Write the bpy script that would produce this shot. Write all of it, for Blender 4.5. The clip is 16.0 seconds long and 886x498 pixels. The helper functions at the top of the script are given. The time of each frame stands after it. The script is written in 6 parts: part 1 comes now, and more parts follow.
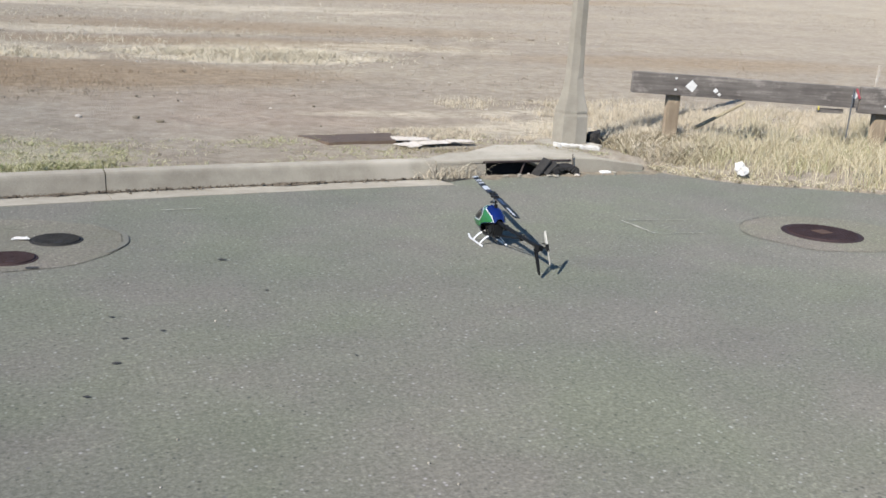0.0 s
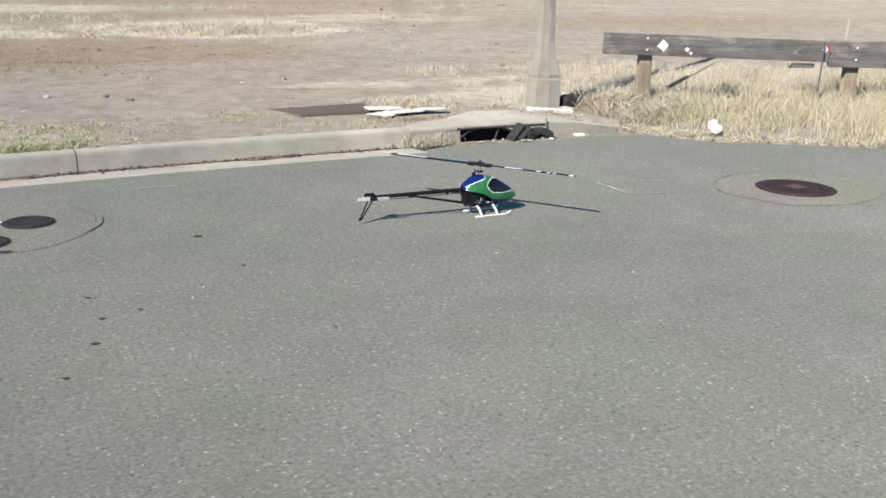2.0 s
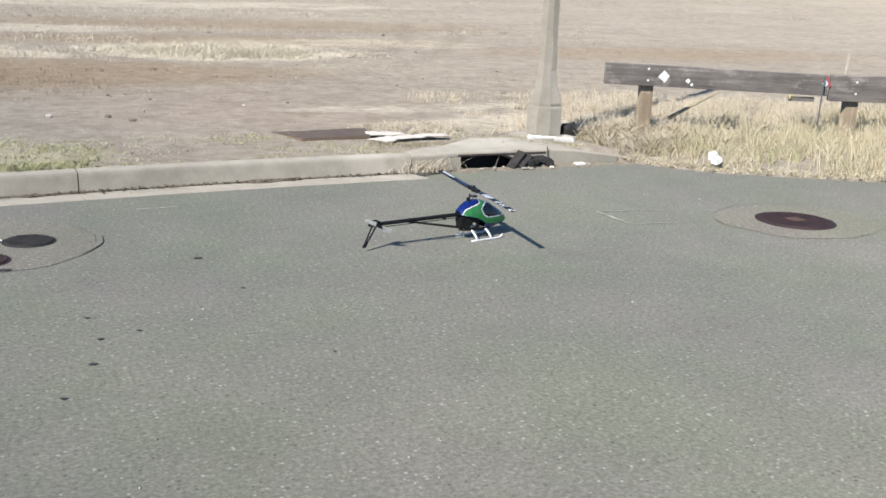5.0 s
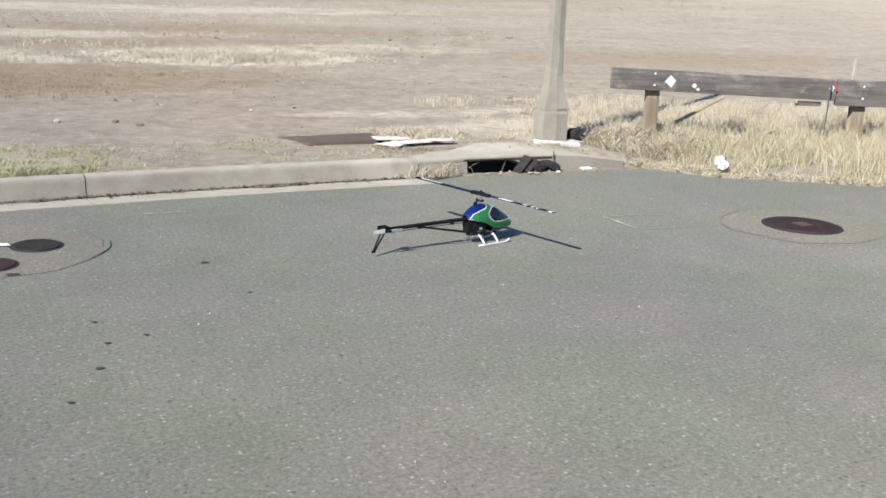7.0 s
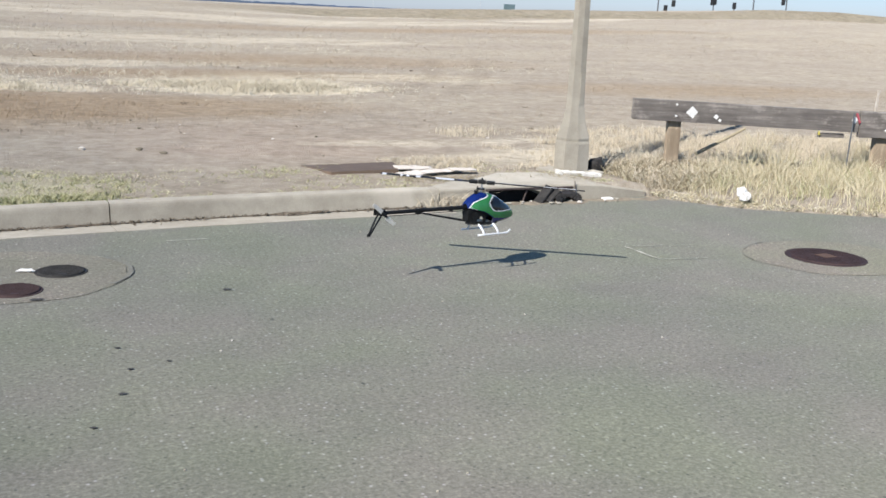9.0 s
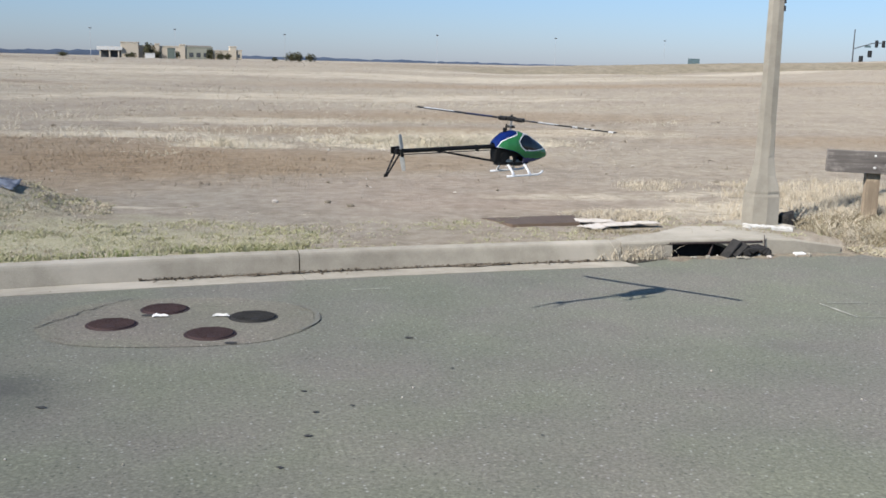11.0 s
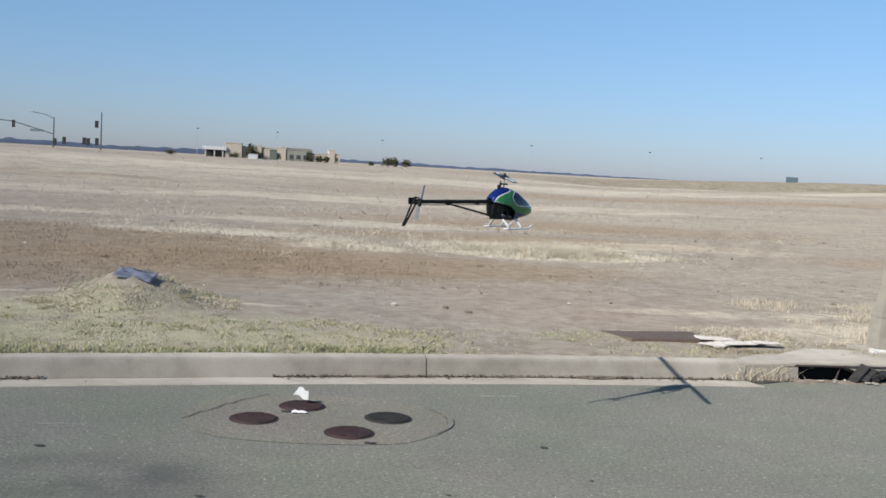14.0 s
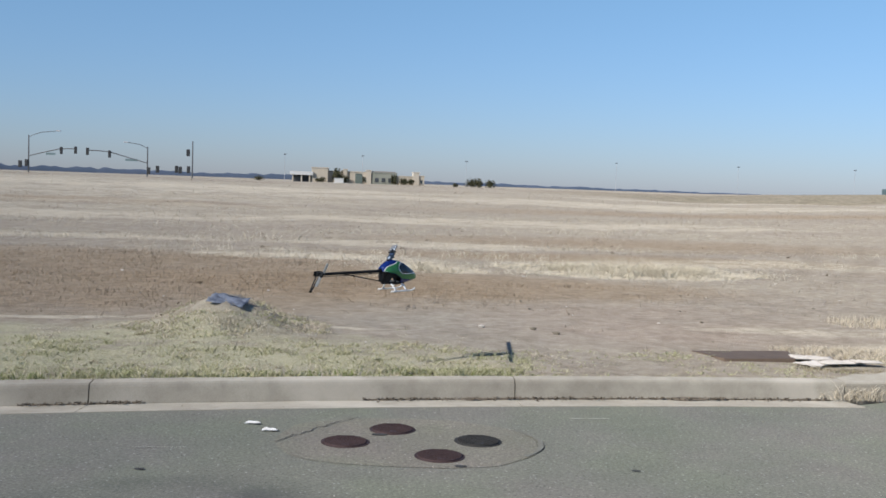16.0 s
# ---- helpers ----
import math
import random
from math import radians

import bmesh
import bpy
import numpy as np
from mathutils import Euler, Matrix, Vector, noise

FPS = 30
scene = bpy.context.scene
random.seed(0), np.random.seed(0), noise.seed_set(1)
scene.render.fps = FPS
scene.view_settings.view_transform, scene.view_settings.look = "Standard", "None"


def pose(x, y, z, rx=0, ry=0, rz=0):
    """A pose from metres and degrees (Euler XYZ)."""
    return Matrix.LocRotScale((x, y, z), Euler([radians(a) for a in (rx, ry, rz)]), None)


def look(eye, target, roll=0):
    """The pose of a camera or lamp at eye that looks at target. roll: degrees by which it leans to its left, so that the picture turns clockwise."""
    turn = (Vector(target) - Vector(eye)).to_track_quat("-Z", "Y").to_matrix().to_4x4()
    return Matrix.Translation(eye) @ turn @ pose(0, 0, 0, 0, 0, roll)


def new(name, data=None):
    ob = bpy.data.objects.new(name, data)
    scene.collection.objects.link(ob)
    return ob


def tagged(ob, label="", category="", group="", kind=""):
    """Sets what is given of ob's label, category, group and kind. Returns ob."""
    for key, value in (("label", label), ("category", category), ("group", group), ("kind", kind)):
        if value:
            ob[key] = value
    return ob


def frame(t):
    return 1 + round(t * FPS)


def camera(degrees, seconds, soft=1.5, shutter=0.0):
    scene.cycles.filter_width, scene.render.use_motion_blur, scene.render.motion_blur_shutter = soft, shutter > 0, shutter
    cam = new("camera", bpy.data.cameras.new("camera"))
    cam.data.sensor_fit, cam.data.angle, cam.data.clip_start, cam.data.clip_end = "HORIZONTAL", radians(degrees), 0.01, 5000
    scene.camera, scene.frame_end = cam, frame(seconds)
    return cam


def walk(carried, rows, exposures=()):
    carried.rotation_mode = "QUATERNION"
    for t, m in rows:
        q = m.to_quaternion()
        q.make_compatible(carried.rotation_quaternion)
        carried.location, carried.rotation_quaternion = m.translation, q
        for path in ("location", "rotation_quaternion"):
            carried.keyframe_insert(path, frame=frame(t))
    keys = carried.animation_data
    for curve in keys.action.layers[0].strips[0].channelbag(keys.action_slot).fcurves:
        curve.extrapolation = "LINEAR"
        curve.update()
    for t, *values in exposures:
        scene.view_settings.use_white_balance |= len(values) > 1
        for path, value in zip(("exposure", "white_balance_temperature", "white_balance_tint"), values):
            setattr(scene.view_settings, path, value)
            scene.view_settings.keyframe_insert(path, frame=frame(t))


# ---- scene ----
cam = camera(46.4, 16.0, soft=1.6)
PATH = [
    (0, (-0.152, 0.072, 1.59), (0.677, 1.822, 1.088), 3.3),
    (0.3, (-0.146, 0.059, 1.595), (0.694, 1.792, 1.055), 2.9),
    (0.5, (-0.15, 0.069, 1.59), (0.692, 1.801, 1.051), 2.9),
    (1, (-0.144, 0.072, 1.592), (0.703, 1.801, 1.048), 2.9),
    (1.5, (-0.139, 0.062, 1.594), (0.711, 1.786, 1.04), 2.0),
    (2, (-0.135, 0.064, 1.585), (0.724, 1.781, 1.027), 1.5),
    (2.5, (-0.142, 0.063, 1.583), (0.724, 1.777, 1.022), 1.5),
    (3, (-0.149, 0.072, 1.585), (0.721, 1.791, 1.05), 1.6),
    (3.5, (-0.145, 0.066, 1.585), (0.726, 1.785, 1.048), 2.1),
    (4, (-0.144, 0.07, 1.584), (0.73, 1.792, 1.063), 2.3),
    (4.5, (-0.149, 0.072, 1.587), (0.724, 1.797, 1.074), 2.5),
    (7, (-0.153, 0.065, 1.59), (0.705, 1.8, 1.088), 2.5),
    (7.5, (-0.15, 0.07, 1.586), (0.709, 1.806, 1.088), 2.6),
    (8, (-0.15, 0.065, 1.591), (0.705, 1.804, 1.096), 2.5),
    (8.2, (-0.151, 0.062, 1.589), (0.701, 1.803, 1.095), 2.5),
    (10.3, (-0.2, 0.102, 1.548), (0.506, 1.943, 1.215), 3.1),
    (10.5, (-0.185, 0.1, 1.54), (0.475, 1.959, 1.21), 2.8),
    (11, (-0.176, 0.091, 1.551), (0.333, 1.992, 1.197), 1.4),
    (11.5, (-0.324, 0.076, 1.563), (0.205, 1.988, 1.31), 3.2),
    (12, (-0.455, 0.045, 1.559), (0.042, 1.967, 1.312), 1.1),
    (12.5, (-0.498, 0.047, 1.565), (-0.087, 1.995, 1.374), 2.7),
    (13, (-0.497, 0.028, 1.571), (-0.112, 1.98, 1.374), 2.5),
    (13.5, (-0.499, 0.045, 1.568), (-0.126, 2.001, 1.381), 2.9),
    (14, (-0.511, 0.025, 1.572), (-0.168, 1.989, 1.415), 3.3),
    (14.5, (-0.504, 0.043, 1.565), (-0.176, 2.008, 1.388), 3.0),
    (15, (-0.517, 0.017, 1.573), (-0.24, 1.99, 1.396), 2.9),
    (15.5, (-0.519, 0.015, 1.569), (-0.274, 1.992, 1.387), 2.8),
    (16, (-0.522, 0.01, 1.587), (-0.344, 1.998, 1.462), 2.0),
]
walk(cam, [(t, look(eye, target, roll)) for t, eye, target, roll in PATH],
     exposures=[(0.0, 0.60, 6500, 10), (0.4, 0.78, 6500, 10), (1.5, 0.78, 6500, 10), (8.2, 0.78, 6500, 10), (10.3, 0.62, 6500, 10), (12.5, 0.48, 6500, 10), (16.0, 0.46, 6500, 10)])

# ---- light: a clear winter sun, low over the left shoulder ----
SUN_AZ, SUN_EL = 215.0, 34.0
world = bpy.data.worlds.new("world")
scene.world = world
world.use_nodes = True
wn, wl = world.node_tree.nodes, world.node_tree.links
sky = wn.new("ShaderNodeTexSky")
sky.sky_type = 'NISHITA'
sky.sun_disc = False
sky.sun_elevation = radians(SUN_EL)
sky.sun_rotation = radians(90 - SUN_AZ)
sky.air_density, sky.dust_density, sky.ozone_density = 1.0, 0.25, 2.6
tint = wn.new("ShaderNodeMixRGB")
tint.blend_type = 'MULTIPLY'
tint.inputs[0].default_value = 1.0
# a blue-grey haze lies low over the land, the sky above it is a clear blue
sky_dir, sky_split, haze = wn.new("ShaderNodeTexCoord"), wn.new("ShaderNodeSeparateXYZ"), wn.new("ShaderNodeValToRGB")
haze.color_ramp.elements[0].position, haze.color_ramp.elements[0].color = 0.0, (0.54, 0.645, 1.02, 1)
haze.color_ramp.elements[1].position, haze.color_ramp.elements[1].color = 0.20, (0.83, 1.02, 1.16, 1)
zenith = haze.color_ramp.elements.new(0.75)
zenith.color = (0.56, 0.70, 0.86, 1)
wl.new(sky_dir.outputs["Generated"], sky_split.inputs[0])
wl.new(sky_split.outputs[2], haze.inputs[0])
wl.new(haze.outputs[0], tint.inputs[2])
wl.new(sky.outputs[0], tint.inputs[1])
wl.new(tint.outputs[0], wn["Background"].inputs[0])
wn["Background"].inputs[1].default_value = 0.075
sun_data = bpy.data.lights.new("sun", 'SUN')
sun_data.energy, sun_data.angle, sun_data.color = 3.15, radians(0.53), (1.0, 0.945, 0.875)
sun = new("sun", sun_data)
sd = Vector((math.cos(radians(SUN_AZ)) * math.cos(radians(SUN_EL)), math.sin(radians(SUN_AZ)) * math.cos(radians(SUN_EL)), math.sin(radians(SUN_EL))))
sun.matrix_world = look(sd * 60, (0, 0, 0))

# ---- materials ----


class Nodes:
    """A short way to write a node material."""

    def __init__(self, name):
        self.mat = bpy.data.materials.new(name)
        self.mat.use_nodes = True
        self.t = self.mat.node_tree
        self.bsdf = self.t.nodes["Principled BSDF"]

    def put(self, kind, **values):
        n = self.t.nodes.new(kind)
        for k, v in values.items():
            if k == "blend":
                n.blend_type = v
            elif k == "op":
                n.operation = v
            elif k == "feature":
                n.feature = v
        return n

    def link(self, a, b):
        self.t.links.new(a, b)

    def where(self, moving=False):
        if moving:
            return self.put("ShaderNodeTexCoord").outputs["Object"]
        return self.put("ShaderNodeNewGeometry").outputs["Position"]

    def stretched(self, src, sx, sy, sz):
        n = self.put("ShaderNodeMapping")
        n.inputs["Scale"].default_value = (sx, sy, sz)
        self.link(src, n.inputs["Vector"])
        return n.outputs[0]

    def noise(self, src, scale, detail=4.0, rough=0.55):
        n = self.put("ShaderNodeTexNoise")
        n.inputs["Scale"].default_value, n.inputs["Detail"].default_value, n.inputs["Roughness"].default_value = scale, detail, rough
        self.link(src, n.inputs["Vector"])
        return n.outputs["Fac"]

    def spots(self, src, scale):
        n = self.put("ShaderNodeTexVoronoi")
        n.inputs["Scale"].default_value = scale
        self.link(src, n.inputs["Vector"])
        return n

    def ramp(self, src, *stops):
        n = self.put("ShaderNodeValToRGB")
        e = n.color_ramp.elements
        while len(e) < len(stops):
            e.new(0.5)
        for el, (p, c) in zip(e, stops):
            el.position = p
            el.color = (*c, 1) if not isinstance(c, (int, float)) else (c, c, c, 1)
        self.link(src, n.inputs[0])
        return n.outputs[0]

    def mix(self, fac, a, b, blend='MIX'):
        n = self.put("ShaderNodeMixRGB", blend=blend)
        for src, i in ((fac, 0), (a, 1), (b, 2)):
            if isinstance(src, (int, float)):
                n.inputs[i].default_value = src if i == 0 else (src, src, src, 1)
            elif isinstance(src, tuple):
                n.inputs[i].default_value = (*src, 1)
            else:
                self.link(src, n.inputs[i])
        return n.outputs[0]

    def math(self, op, a, b=0.0):
        n = self.put("ShaderNodeMath", op=op)
        for src, i in ((a, 0), (b, 1)):
            if isinstance(src, (int, float)):
                n.inputs[i].default_value = src
            else:
                self.link(src, n.inputs[i])
        return n.outputs[0]

    def split(self, src):
        n = self.put("ShaderNodeSeparateXYZ")
        self.link(src, n.inputs[0])
        return n.outputs

    def blob(self, src, x, y, rx, ry):
        """1 in the middle of an oval on the ground, 0 outside."""
        o = self.split(src)
        a = self.math('POWER', self.math('DIVIDE', self.math('SUBTRACT', o[0], x), rx), 2)
        b = self.math('POWER', self.math('DIVIDE', self.math('SUBTRACT', o[1], y), ry), 2)
        return self.math('MAXIMUM', self.math('SUBTRACT', 1.0, self.math('ADD', a, b)), 0.0)

    def done(self, colour, rough=0.8, bump=None, strength=0.3, distance=0.01, metal=0.0, spec=None):
        if isinstance(colour, tuple):
            self.bsdf.inputs["Base Color"].default_value = (*colour, 1)
        else:
            self.link(colour, self.bsdf.inputs["Base Color"])
        if isinstance(rough, (int, float)):
            self.bsdf.inputs["Roughness"].default_value = rough
        else:
            self.link(rough, self.bsdf.inputs["Roughness"])
        self.bsdf.inputs["Metallic"].default_value = metal
        self.bsdf.inputs["Diffuse Roughness"].default_value = 1.0 if isinstance(rough, (int, float)) and rough > 0.84 else 0.0
        if spec is not None:
            self.bsdf.inputs["Specular IOR Level"].default_value = spec
        if bump is not None:
            b = self.put("ShaderNodeBump")
            b.inputs["Strength"].default_value, b.inputs["Distance"].default_value = strength, distance
            self.link(bump, b.inputs["Height"])
            self.link(b.outputs[0], self.bsdf.inputs["Normal"])
        return self.mat


def simple(name, c1, c2, scale=6.0, rough=0.6, fine=60.0, strength=0.2, metal=0.0, moving=False, spec=None):
    """A surface that varies at two scales between two colours."""
    n = Nodes(name)
    p = n.where(moving)
    big, small = n.noise(p, scale, 3), n.noise(p, fine, 4)
    f = n.math('ADD', n.math('MULTIPLY', big, 0.6), n.math('MULTIPLY', small, 0.4))
    return n.done(n.ramp(f, (0.35, c1), (0.65, c2)), rough, small, strength, 0.003, metal, spec)


def asphalt_material(name="asphalt", tone=(0.785, 0.80, 0.825)):
    n = Nodes(name)
    p = n.where()
    grain, fine = n.noise(p, 48, 6, 0.8), n.noise(p, 260, 2)
    large, mid = n.noise(p, 0.35, 4), n.noise(p, 2.3, 5, 0.6)
    col = n.ramp(grain, (0.33, (0.142, 0.140, 0.108)), (0.5, (0.216, 0.214, 0.168)), (0.69, (0.325, 0.318, 0.258)))
    stones = n.spots(p, 42)
    pale = n.ramp(stones.outputs["Distance"], (0.0, 1.0), (0.22, 1.0), (0.32, 0.0))
    rare = n.ramp(n.split(stones.outputs["Color"])[0], (0.86, 0.0), (0.9, 1.0))
    col = n.mix(n.math('MULTIPLY', n.math('MULTIPLY', pale, rare), 0.75), col, (0.46, 0.45, 0.42))
    dark = n.ramp(n.split(stones.outputs["Color"])[1], (0.88, 0.0), (0.92, 1.0))
    col = n.mix(n.math('MULTIPLY', n.math('MULTIPLY', pale, dark), 0.6), col, (0.05, 0.05, 0.05))
    chips = n.spots(p, 95)
    col = n.mix(0.3, col, n.mix(1.0, col, n.ramp(n.split(chips.outputs["Color"])[2], (0.1, (0.62, 0.62, 0.62)), (0.5, (1.0, 1.0, 1.0)), (0.93, (1.2, 1.2, 1.18)), (0.97, (1.75, 1.72, 1.66))), 'MULTIPLY'))
    col = n.mix(0.55, col, n.mix(1.0, col, n.ramp(large, (0.35, (0.82, 0.83, 0.86)), (0.65, (1.14, 1.12, 1.08))), 'MULTIPLY'))
    col = n.mix(0.5, col, n.mix(1.0, col, n.ramp(mid, (0.3, (0.86, 0.86, 0.86)), (0.7, (1.12, 1.12, 1.12))), 'MULTIPLY'))
    # old binder: greenish and rosy patches
    hue = n.noise(p, 1.1, 3, 0.55)
    col = n.mix(0.8, col, n.mix(1.0, col, n.ramp(hue, (0.36, (0.97, 1.02, 0.94)), (0.5, (1.0, 1.0, 1.0)), (0.64, (1.045, 0.985, 1.05))), 'MULTIPLY'))
    # an oily damp stain near the camera's end of the street
    stain = n.math('MULTIPLY', n.blob(p, -1.3, 5.05, 0.95, 0.5), n.ramp(n.noise(p, 1.6, 4, 0.65), (0.36, 0.0), (0.62, 1.0)))
    col = n.mix(n.math('MULTIPLY', stain, 0.62), col, (0.05, 0.055, 0.05))
    col = n.mix(1.0, col, tone, 'MULTIPLY')
    return n.done(col, 0.86, n.math('ADD', grain, n.math('MULTIPLY', fine, 0.4)), 0.22, 0.004)


def concrete_material(name, tone=1.0):
    n = Nodes(name)
    p = n.where()
    big, small, grit = n.noise(p, 1.3, 5, 0.6), n.noise(p, 9, 5, 0.6), n.noise(p, 150, 3)
    col = n.ramp(big, (0.3, (0.355 * tone, 0.322 * tone, 0.262 * tone)), (0.7, (0.485 * tone, 0.447 * tone, 0.370 * tone)))
    col = n.mix(0.5, col, n.mix(1.0, col, n.ramp(small, (0.3, (0.75, 0.74, 0.72)), (0.6, (1.08, 1.08, 1.08))), 'MULTIPLY'))
    col = n.mix(0.35, col, n.mix(1.0, col, n.ramp(grit, (0.35, (0.7, 0.7, 0.7)), (0.65, (1.15, 1.15, 1.15))), 'MULTIPLY'))
    pale = n.ramp(n.noise(p, 0.9, 2), (0.56, 0.0), (0.63, 1.0))
    col = n.mix(n.math('MULTIPLY', pale, 0.38), col, (0.57, 0.525, 0.45))
    return n.done(col, 0.85, n.math('ADD', small, grit), 0.35, 0.004)


def field_tone(n, p, fine, small):
    """The field's colour, zone by zone: bare soil by the street, brown stubble, bleached straw, a dark bank."""
    mid = n.noise(n.stretched(p, 0.6, 1.0, 1.0), 0.55, 5, 0.65)
    big = n.noise(n.stretched(p, 0.35, 1.0, 1.0), 0.09, 5, 0.6)
    patchy = n.noise(n.stretched(p, 0.7, 1.0, 1.0), 1.6, 5, 0.7)
    o = n.split(p)
    straw = n.ramp(small, (0.3, (0.33, 0.278, 0.205)), (0.7, (0.51, 0.44, 0.338)))
    soil = n.ramp(small, (0.3, (0.275, 0.228, 0.172)), (0.7, (0.43, 0.368, 0.29)))
    f = n.math('ADD', n.math('MULTIPLY', big, 0.45), n.math('ADD', n.math('MULTIPLY', mid, 0.42), n.math('MULTIPLY', patchy, 0.25)))
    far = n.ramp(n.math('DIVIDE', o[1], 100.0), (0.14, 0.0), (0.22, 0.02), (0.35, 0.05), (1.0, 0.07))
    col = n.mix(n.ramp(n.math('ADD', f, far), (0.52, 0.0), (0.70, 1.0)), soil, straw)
    # grey fines near the kerb and a rosy stretch beside the plate
    grey = n.math('MULTIPLY', n.blob(p, 0.9, 10.4, 2.6, 2.2), n.ramp(mid, (0.35, 0.3), (0.6, 1.0)))
    col = n.mix(n.math('MULTIPLY', grey, 0.7), col, n.ramp(small, (0.3, (0.30, 0.262, 0.205)), (0.7, (0.44, 0.39, 0.318))))
    red = n.math('MULTIPLY', n.blob(p, 3.0, 11.2, 2.6, 2.6), n.ramp(mid, (0.35, 0.2), (0.62, 1.0)))
    col = n.mix(n.math('MULTIPLY', red, 0.75), col, n.ramp(small, (0.3, (0.315, 0.238, 0.178)), (0.7, (0.46, 0.365, 0.285))))
    # brown stubble
    edge = n.math('ADD', n.ramp(patchy, (0.3, 0.35), (0.62, 1.0)), n.math('MULTIPLY', mid, 0.3))
    for cx, cy, rx, ry, k in ((-6.0, 15.8, 9.5, 6.0, 1.25), (0.6, 15.0, 5.4, 2.2, 1.1), (5.0, 22.0, 7.0, 2.0, 0.9), (7.5, 28.0, 9.0, 3.4, 0.7), (15.0, 19.0, 6.0, 2.4, 0.7), (22.0, 50.0, 22.0, 5.0, 0.7), (-16.0, 46.0, 14.0, 4.0, 0.8)):
        d = n.math('MINIMUM', n.math('MULTIPLY', n.math('MULTIPLY', n.blob(p, cx, cy, rx, ry), k), edge), 0.68)
        col = n.mix(d, col, n.ramp(small, (0.3, (0.25, 0.182, 0.113)), (0.7, (0.405, 0.303, 0.198))))
    # bleached drifts and the pale lines where straw has washed together
    loose = n.ramp(n.math('ADD', n.math('MULTIPLY', patchy, 0.55), n.math('MULTIPLY', small, 0.45)), (0.38, 0.0), (0.54, 1.0))
    for cx, cy, rx, ry, k, most in ((4.6, 18.4, 2.4, 1.5, 6.0, 0.95), (0.9, 18.0, 1.3, 0.9, 2.5, 0.85), (-1.4, 20.5, 2.6, 1.2, 2.2, 0.85), (9.0, 21.5, 3.0, 1.6, 1.2, 0.55), (1.5, 25.5, 5.0, 1.6, 1.7, 0.55), (-8.5, 25.5, 5.5, 1.6, 1.7, 0.55),
                              (6.0, 38.0, 13.0, 3.0, 1.5, 0.55), (-10.0, 36.0, 9.0, 2.6, 1.5, 0.55), (12.0, 62.0, 26.0, 5.0, 1.5, 0.55), (-12.0, 70.0, 22.0, 6.0, 1.5, 0.55), (40.0, 78.0, 30.0, 7.0, 1.5, 0.55),
                              (-24.0, 62.0, 28.0, 36.0, 1.0, 0.5), (-3.3, 10.75, 1.5, 0.16, 2.0, 0.85), (-0.75, 10.35, 0.75, 0.1, 2.0, 0.85), (5.3, 10.9, 2.3, 0.35, 2.0, 0.85), (5.9, 9.6, 1.6, 0.9, 2.0, 0.85)):
        d = n.math('MINIMUM', n.math('MULTIPLY', n.math('MULTIPLY', n.blob(p, cx, cy, rx, ry), n.math('MULTIPLY', n.ramp(mid, (0.36, 0.15), (0.6, 1.0)), k)), loose), most)
        col = n.mix(d, col, n.ramp(fine, (0.3, (0.53, 0.455, 0.33)), (0.7, (0.73, 0.645, 0.50))))
    # two wheel tracks that swing away over the field
    for ax, ay, dx, dy in ((6.6, 16.9, 0.44, 0.898), (7.75, 17.1, 0.47, 0.883)):
        u, w = n.math('SUBTRACT', o[0], ax), n.math('SUBTRACT', o[1], ay)
        along = n.math('ADD', n.math('MULTIPLY', u, dx), n.math('MULTIPLY', w, dy))
        bow = n.math('MULTIPLY', n.math('MULTIPLY', along, n.math('SUBTRACT', 15.0, along)), 0.008)
        off = n.math('ABSOLUTE', n.math('SUBTRACT', n.math('SUBTRACT', n.math('MULTIPLY', u, dy), n.math('MULTIPLY', w, dx)), bow))
        rut = n.math('MULTIPLY', n.ramp(off, (0.12, 1.0), (0.34, 0.0)), n.ramp(n.math('DIVIDE', along, 20.0), (0.0, 0.0), (0.05, 1.0), (0.7, 1.0), (0.85, 0.0)))
        col = n.mix(n.math('MULTIPLY', n.math('MULTIPLY', rut, edge), 0.3), col, (0.25, 0.205, 0.15))
    # low grass behind the kerb
    green = n.math('MULTIPLY', n.blob(p, -3.4, 8.5, 4.6, 2.0), n.ramp(patchy, (0.34, 0.1), (0.6, 1.0)))
    col = n.mix(n.math('MINIMUM', n.math('MULTIPLY', green, 1.7), 0.8), col, n.ramp(fine, (0.3, (0.37, 0.345, 0.205)), (0.7, (0.63, 0.58, 0.39))))
    # the weedy face of the far bank
    face = n.math('MULTIPLY', n.math('MULTIPLY', n.ramp(n.math('DIVIDE', o[1], 200.0), (0.458, 0.0), (0.464, 1.0), (0.50, 1.0), (0.52, 0.0)), n.ramp(n.math('DIVIDE', o[0], 100.0), (0.12, 0.0), (0.3, 1.0))), n.ramp(mid, (0.3, 0.55), (0.6, 1.0)))
    col = n.mix(n.math('MULTIPLY', face, 0.85), col, n.ramp(patchy, (0.35, (0.19, 0.16, 0.105)), (0.65, (0.31, 0.262, 0.18))))
    return n.mix(1.0, col, (0.985, 1.02, 1.085), 'MULTIPLY')


